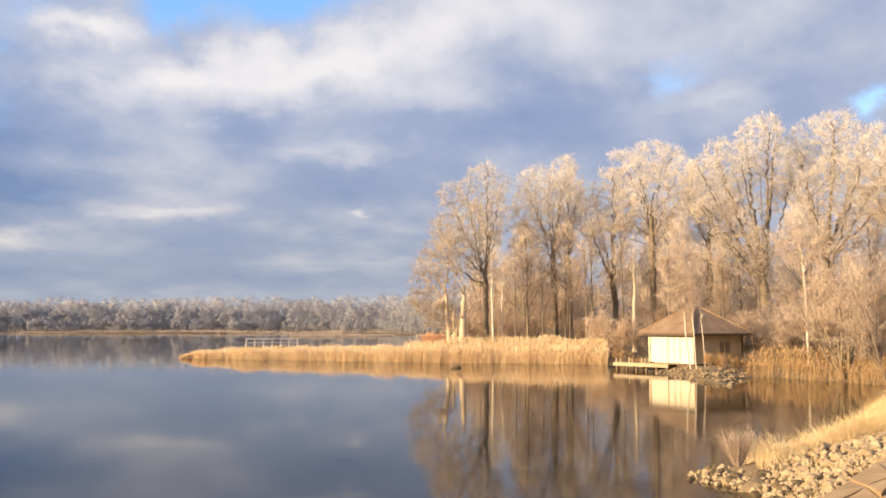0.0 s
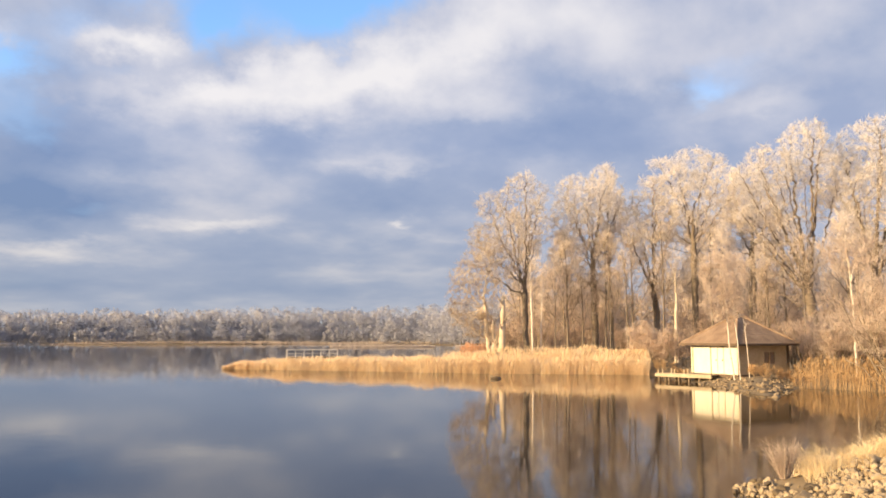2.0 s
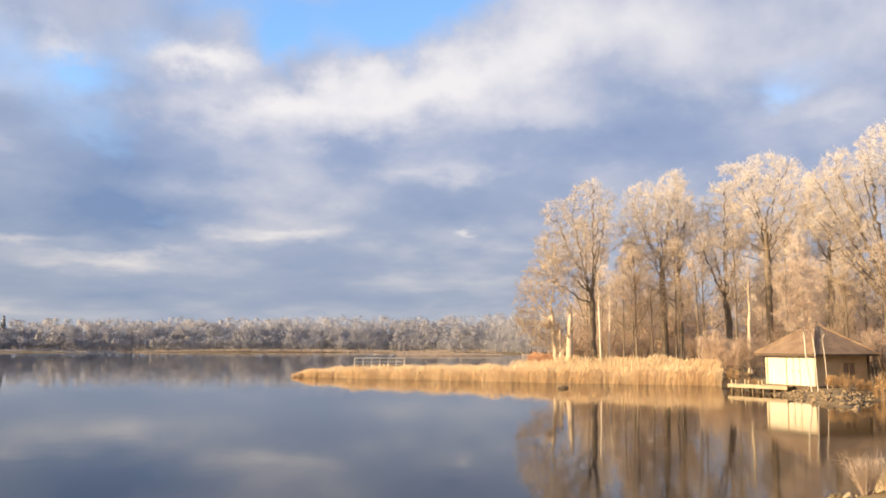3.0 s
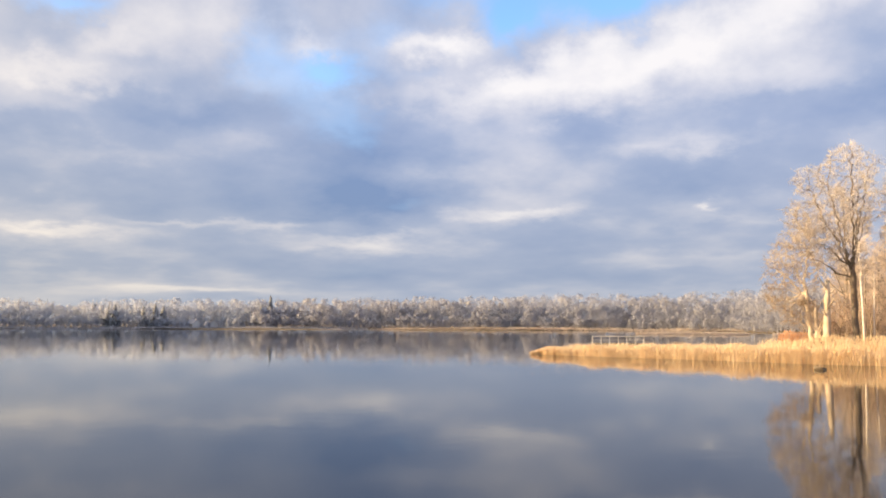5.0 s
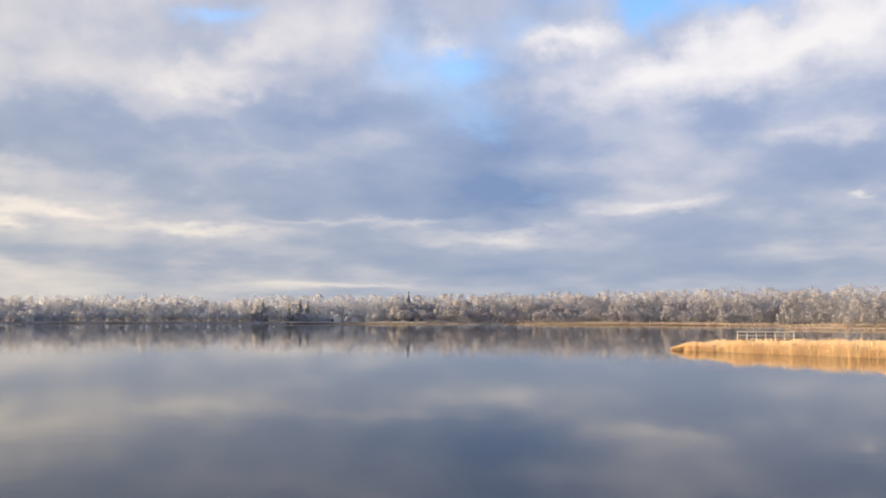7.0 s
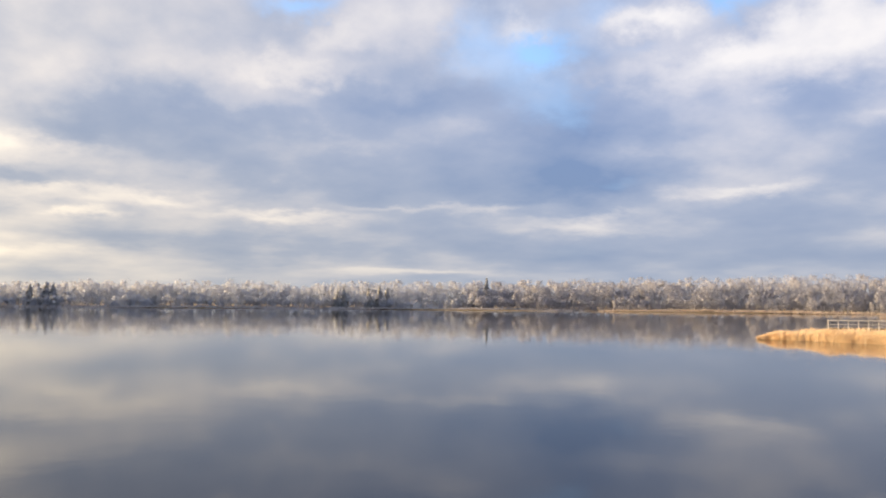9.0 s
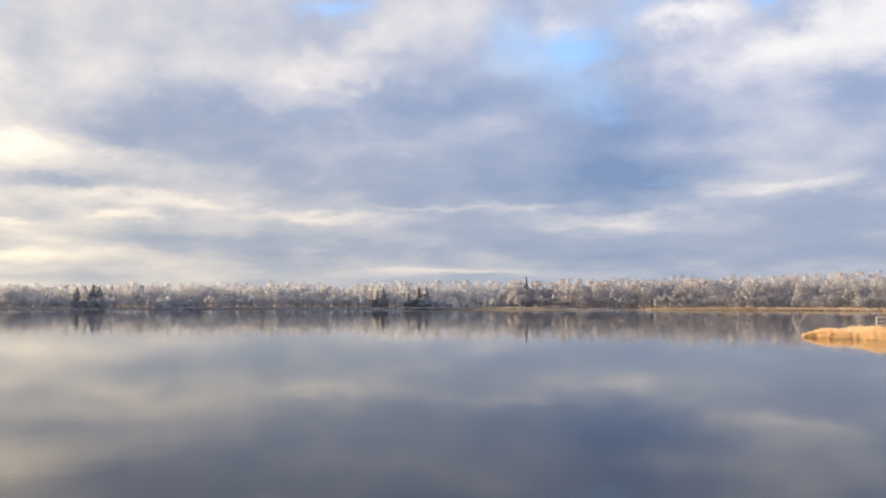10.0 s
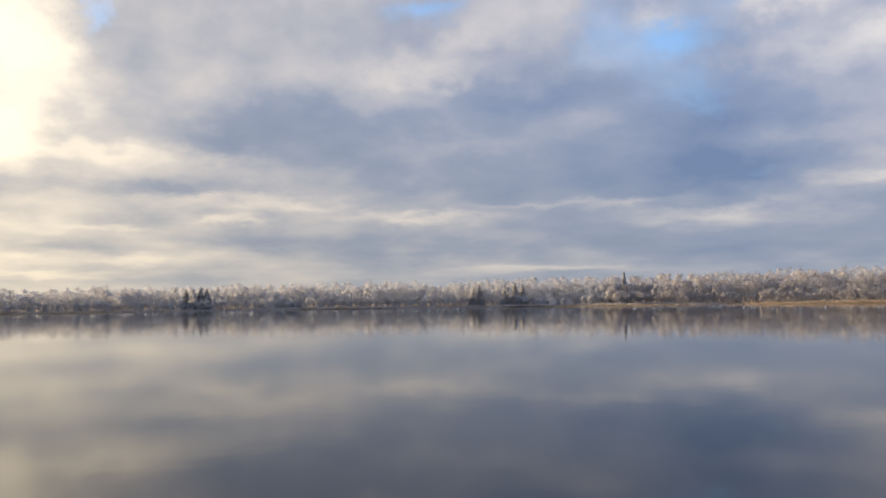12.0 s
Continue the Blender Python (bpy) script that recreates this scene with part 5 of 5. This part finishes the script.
def stone_verts(rng):
    """A broken stone, about 1 m across: a ball cut by a few planes and roughened."""
    bm = bmesh.new()
    bmesh.ops.create_icosphere(bm, subdivisions=2, radius=0.5)
    cuts = [(unit(rng.normal(size=3)), rng.uniform(0.24, 0.42)) for _ in range(9)]
    for v in bm.verts:
        c = np.array(v.co)
        for nrm, off in cuts:
            c = c - nrm * max(0.0, c @ nrm - off)
        v.co = Vector(c * (1 + rng.normal() * 0.02) * np.array([1.2, 1.0, 0.8]))
    return bm


def stone_mesh(seed, mat):
    bm = stone_verts(np.random.default_rng(seed))
    me = bpy.data.meshes.new("stone")
    bm.to_mesh(me)
    bm.free()
    me.materials.append(mat)
    return me


STONES = [stone_mesh(s, M_stone) for s in range(10)]
RUBBLE = [stone_mesh(s, M_rubble) for s in range(20, 28)]
DARK_STONES = [stone_mesh(s, M_dark_stone) for s in range(30, 38)]


def side_of(p, a, b):
    return (b.x - a.x) * (p.y - a.y) - (b.y - a.y) * (p.x - a.x)


G1, G2 = polar(19.6, 18.6), polar(28.2, 21.2)   # grass begins beyond this line
S1, S2 = polar(23.4, 14.1), polar(28.6, 18.7)   # slabs lie on this side of this line


def stones(parent, kinds, dark_kinds, n, seed, inside, lo, hi):
    rng = np.random.default_rng(seed)
    count = tries = 0
    while count < n and tries < n * 60:
        tries += 1
        p = inside(rng)
        if p is None:
            continue
        s = lo + (hi - lo) * rng.random() ** 2
        # Dark kind for wet stones by the water and all over the near point
        is_dark = shore_distance(np.array([[p.x, p.y]]))[0] < 0.75 or (p.y < 30 and p.x < 6.3)
        ob = new("stone", (dark_kinds if is_dark else kinds)[rng.integers(0, 8)])
        ob.parent = parent
        ob.matrix_basis = Matrix.Translation((p.x, p.y, ground_z(p.x, p.y) + s * 0.16)) @ Euler((rng.normal() * 0.4, rng.normal() * 0.4, rng.random() * 6.3)).to_matrix().to_4x4() @ Matrix.Diagonal((s, s * rng.uniform(0.7, 1.1), s * rng.uniform(0.7, 1.1), 1))
        count += 1


def near_spot(rng):
    p = polar(rng.uniform(15.0, 29.0), rng.uniform(12.5, 22.0))
    if side_of(p, G1, G2) > 1.8 and rng.random() > 0.03 and p.x > 6.2:
        return None
    if side_of(p, S1, S2) < 0:
        return None
    s = shore_distance(np.array([[p.x, p.y]]))[0]
    return p if -0.08 < s else None


def hut_spot(rng):
    p = polar(rng.uniform(12.2, 19.6), rng.uniform(53, 64.5))
    s = shore_distance(np.array([[p.x, p.y]]))[0]
    return p if -0.5 < s < 2.5 else None


bank = tagged(new("rubble_bank"), "heap of pale broken stones along the near bank", "stone bank", kind="structure")
stones(bank, STONES, DARK_STONES, 300, 1, near_spot, 0.13, 0.32)
bank2 = tagged(new("rubble_bank"), "dark rubble stones at the foot of the boathouse", "stone bank", kind="structure")
stones(bank2, RUBBLE, RUBBLE, 300, 2, hut_spot, 0.10, 0.36)


def gravel():
    """The small stones between, too many to tell apart."""
    rng = np.random.default_rng(21)
    buf = Buf()
    kinds = []
    for q in range(6):
        bm = bmesh.new()
        bmesh.ops.create_icosphere(bm, subdivisions=1, radius=0.5)
        kinds.append((np.array([v.co for v in bm.verts]) * (1 + rng.normal(size=(len(bm.verts), 1)) * 0.14) * np.array([1.2, 1.0, 0.75]), np.array([[v.index for v in f.verts] for f in bm.faces])))
        bm.free()
    count = 0
    while count < 1600:
        p = near_spot(rng)
        if p is None:
            continue
        v, f = kinds[rng.integers(0, 6)]
        s = rng.uniform(0.05, 0.17)
        turn = np.array(Euler((rng.normal(), rng.normal(), rng.random() * 6)).to_matrix())
        buf.put(v @ turn.T * s + np.array([p.x, p.y, ground_z(p.x, p.y) + s * 0.2]), tris=f)
        count += 1
    tagged(part("small_stones", buf, M_stone), "small broken stones filling the near bank", "stones", kind="stuff")


gravel()


def slabs():
    """Broken paving slabs of brown stone on the near bank."""
    top = tagged(new("slab_paving"), "cracked brown stone slabs on the near bank", "paving", kind="structure")
    rng = np.random.default_rng(9)
    # a sloping sheet of slabs, split by open joints
    o, u, v = polar(23.6, 14.0, 0.80), polar(28.6, 18.6, 1.12), polar(27.2, 10.2, 1.0)
    u, v = u - o, v - o
    nu, nv = 4, 4
    grid = [[o + u * (i / nu + (rng.normal() * 0.035 if 0 < i < nu else 0)) + v * (j / nv + (rng.normal() * 0.04 if 0 < j < nv else 0)) for j in range(nv + 1)] for i in range(nu + 1)]
    for i in range(nu):
        for j in range(nv):
            c4 = [grid[i][j], grid[i + 1][j], grid[i + 1][j + 1], grid[i][j + 1]]
            c = sum(c4, Vector()) / 4
            bm = bmesh.new()
            ring = []
            for k in range(4):
                a, b = c4[k], c4[(k + 1) % 4]
                for t in (0.0, 0.33, 0.66):
                    q = (a + (b - a) * t - c) * 0.985
                    ring.append(bm.verts.new(q + Vector((rng.normal(), rng.normal(), 0)) * (0.018 if t else 0.0)))
            f = bm.faces.new(ring)
            ext = bmesh.ops.extrude_face_region(bm, geom=[f])
            for w in ext["geom"]:
                if isinstance(w, bmesh.types.BMVert):
                    w.co.z -= 0.5
            bmesh.ops.recalc_face_normals(bm, faces=bm.faces)
            bmesh.ops.bevel(bm, geom=[e for e in bm.edges if all(abs(w.co.z) < 0.25 for w in e.verts)], offset=0.005, segments=1, affect="EDGES")
            ob = bm_part("slab", bm, M_slab, top)
            ob.matrix_basis = Matrix.Translation(c + Vector((0, 0, rng.normal() * 0.02))) @ Euler((rng.normal() * 0.015, rng.normal() * 0.015, 0)).to_matrix().to_4x4()


slabs()


def bank_grass():
    rng = np.random.default_rng(12)
    n = 200000
    a, d = rng.uniform(17.5, 36, n), rng.uniform(16.5, 47, n)
    xy = np.stack([d * np.sin(np.radians(a)), d * np.cos(np.radians(a))], -1)
    s = shore_distance(xy)
    line = (G2.x - G1.x) * (xy[:, 1] - G1.y) - (G2.y - G1.y) * (xy[:, 0] - G1.x)
    keep = (s > 0.15) & (line > rng.normal(size=n) * 1.4 + 2.6) & (xy[:, 0] > 6.85 + 0.15 * np.sin(xy[:, 1] * 3))
    xy = xy[keep]
    n = len(xy)
    tuft = np.sin(xy[:, 0] * 3.1 + np.sin(xy[:, 1] * 2.3) * 1.5) * np.sin(xy[:, 1] * 2.7 + 0.6)
    h = (0.45 + 0.20 * tuft) * rng.uniform(0.45, 1.25, n)
    base = np.concatenate([xy, ground_height(xy)[:, None] - 0.03], -1)
    lean = np.stack([0.08 + 0.32 * rng.normal(size=n) + 0.25 * np.cos(xy[:, 0] * 3.1 + xy[:, 1]), 0.32 * rng.normal(size=n) + 0.25 * np.cos(xy[:, 1] * 2.7), np.ones(n)], -1)
    mid = base + lean * np.array([0.4, 0.4, 0.7]) * h[:, None]
    tip = base + lean * np.array([1.0, 1.0, 0.95]) * h[:, None]
    buf = Buf()
    buf.blades(base, mid + (mid - base) * 0.25, np.full(n, 0.011), rng)
    buf.blades(mid, tip, np.full(n, 0.009), rng)
    tagged(part("bank_grass", buf, M_grass), "long frosted straw-yellow grass on the near bank", "grass", kind="stuff")


bank_grass()


def twig_bush():
    rng = np.random.default_rng(17)
    p = polar(18.9, 19.9)
    ob = new("twig_bush")
    ob.location = (p.x, p.y, ground_z(p.x, p.y) - 0.02)
    wood, fine = Buf(), Buf()
    for _ in range(64):
        a, u = rng.random() * 6.3, rng.random() ** 0.6
        d = np.array([0.62 * u * math.cos(a), 0.62 * u * math.sin(a), 1.0])
        ln = rng.uniform(0.42, 0.84)
        q = np.array([0.10 * math.cos(a) * u, 0.10 * math.sin(a) * u, 0.0])
        wood.tube([q, q + d * ln * 0.5, q + d * ln + np.array([0, 0, 0.06])], [0.0065, 0.005, 0.0025], 4)
        for f in (0.35, 0.5, 0.62, 0.74, 0.86):
            b = q + d * ln * f
            fine.tube([b, b + unit(d + rng.normal(size=3) * 0.55) * ln * 0.3], [0.0045, 0.002], 3)
    part("stem", wood, M_frost_twig, ob)
    part("twig", fine, M_frost_twig, ob)
    tagged(ob, "small bare frosted shrub among the bank stones", "bush")


twig_bush()


for i, (a, d, h) in enumerate(((17.6, 61.5, 0.9), (18.3, 61.0, 1.1), (19.1, 61.5, 0.9), (12.9, 69.5, 1.0), (11.9, 76.0, 1.4))):
    thicket("low_bush", (a, d), h, 7, 90 + i, "low brown leafless bush by the boathouse", M_dull_reed, dense=10, width=0.014, twig=0.22)


def boulder(at, size, seed, label):
    me = stone_mesh(seed, M_rubble)
    p = polar(*at)
    ob = new("boulder", me)
    ob.matrix_world = Matrix.Translation((p.x, p.y, 0.02)) @ Matrix.Rotation(seed, 4, "Z") @ Matrix.Diagonal((*size, 1))
    tagged(ob, label, "boulder")


boulder((0.8, 68.5), (1.1, 0.8, 0.7), 41, "dark low boulder in shallow water before the reeds")
boulder((18.6, 50.6), (0.7, 0.6, 0.5), 42, "dark boulder awash off the rubble point")
boulder((17.4, 19.7), (0.42, 0.36, 0.42), 43, "mossy brown boulder among the bank stones")
boulder((19.75, 18.6), (0.80, 0.62, 0.72), 44, "mossy brown boulder among the bank stones")


def fallen_branch(a, b, radius, seed, mat, label):
    """A bare stem leaning over the water, with side twigs."""
    rng = np.random.default_rng(seed)
    p, q = polar(*a), polar(*b)
    ob = new("fallen_branch")
    ob.location = p
    stem, side = Buf(), Buf()
    d = np.array(q - p)
    pts = [d * t + np.array([0, 0, 0.35 * math.sin(math.pi * t)]) + rng.normal(size=3) * 0.05 for t in np.linspace(0, 1, 7)]
    stem.tube(pts, radius * np.linspace(1, 0.3, 7), 6)
    for i in range(2, 7):
        e = pts[i] + unit(d + rng.normal(size=3) * np.linalg.norm(d) * 0.5) * 0.7
        side.tube([pts[i], e], [radius * 0.35, radius * 0.1], 4)
    part("stem", stem, mat, ob, smooth=True)
    part("twig", side, mat, ob)
    tagged(ob, label, "branch")


fallen_branch((22.6, 57.5, 1.9), (24.6, 54.5, 0.2), 0.04, 1, M_limb, "grey dead branch slanting into the water by the reeds")
fallen_branch((24.2, 57.0, 1.6), (26.4, 53.0, 0.35), 0.035, 2, M_limb, "thin grey branch leaning over the shore reeds")
fallen_branch((26.0, 56.0, 4.5), (27.4, 52.5, 0.5), 0.045, 3, M_limb, "grey bare stem leaning from the willow scrub")
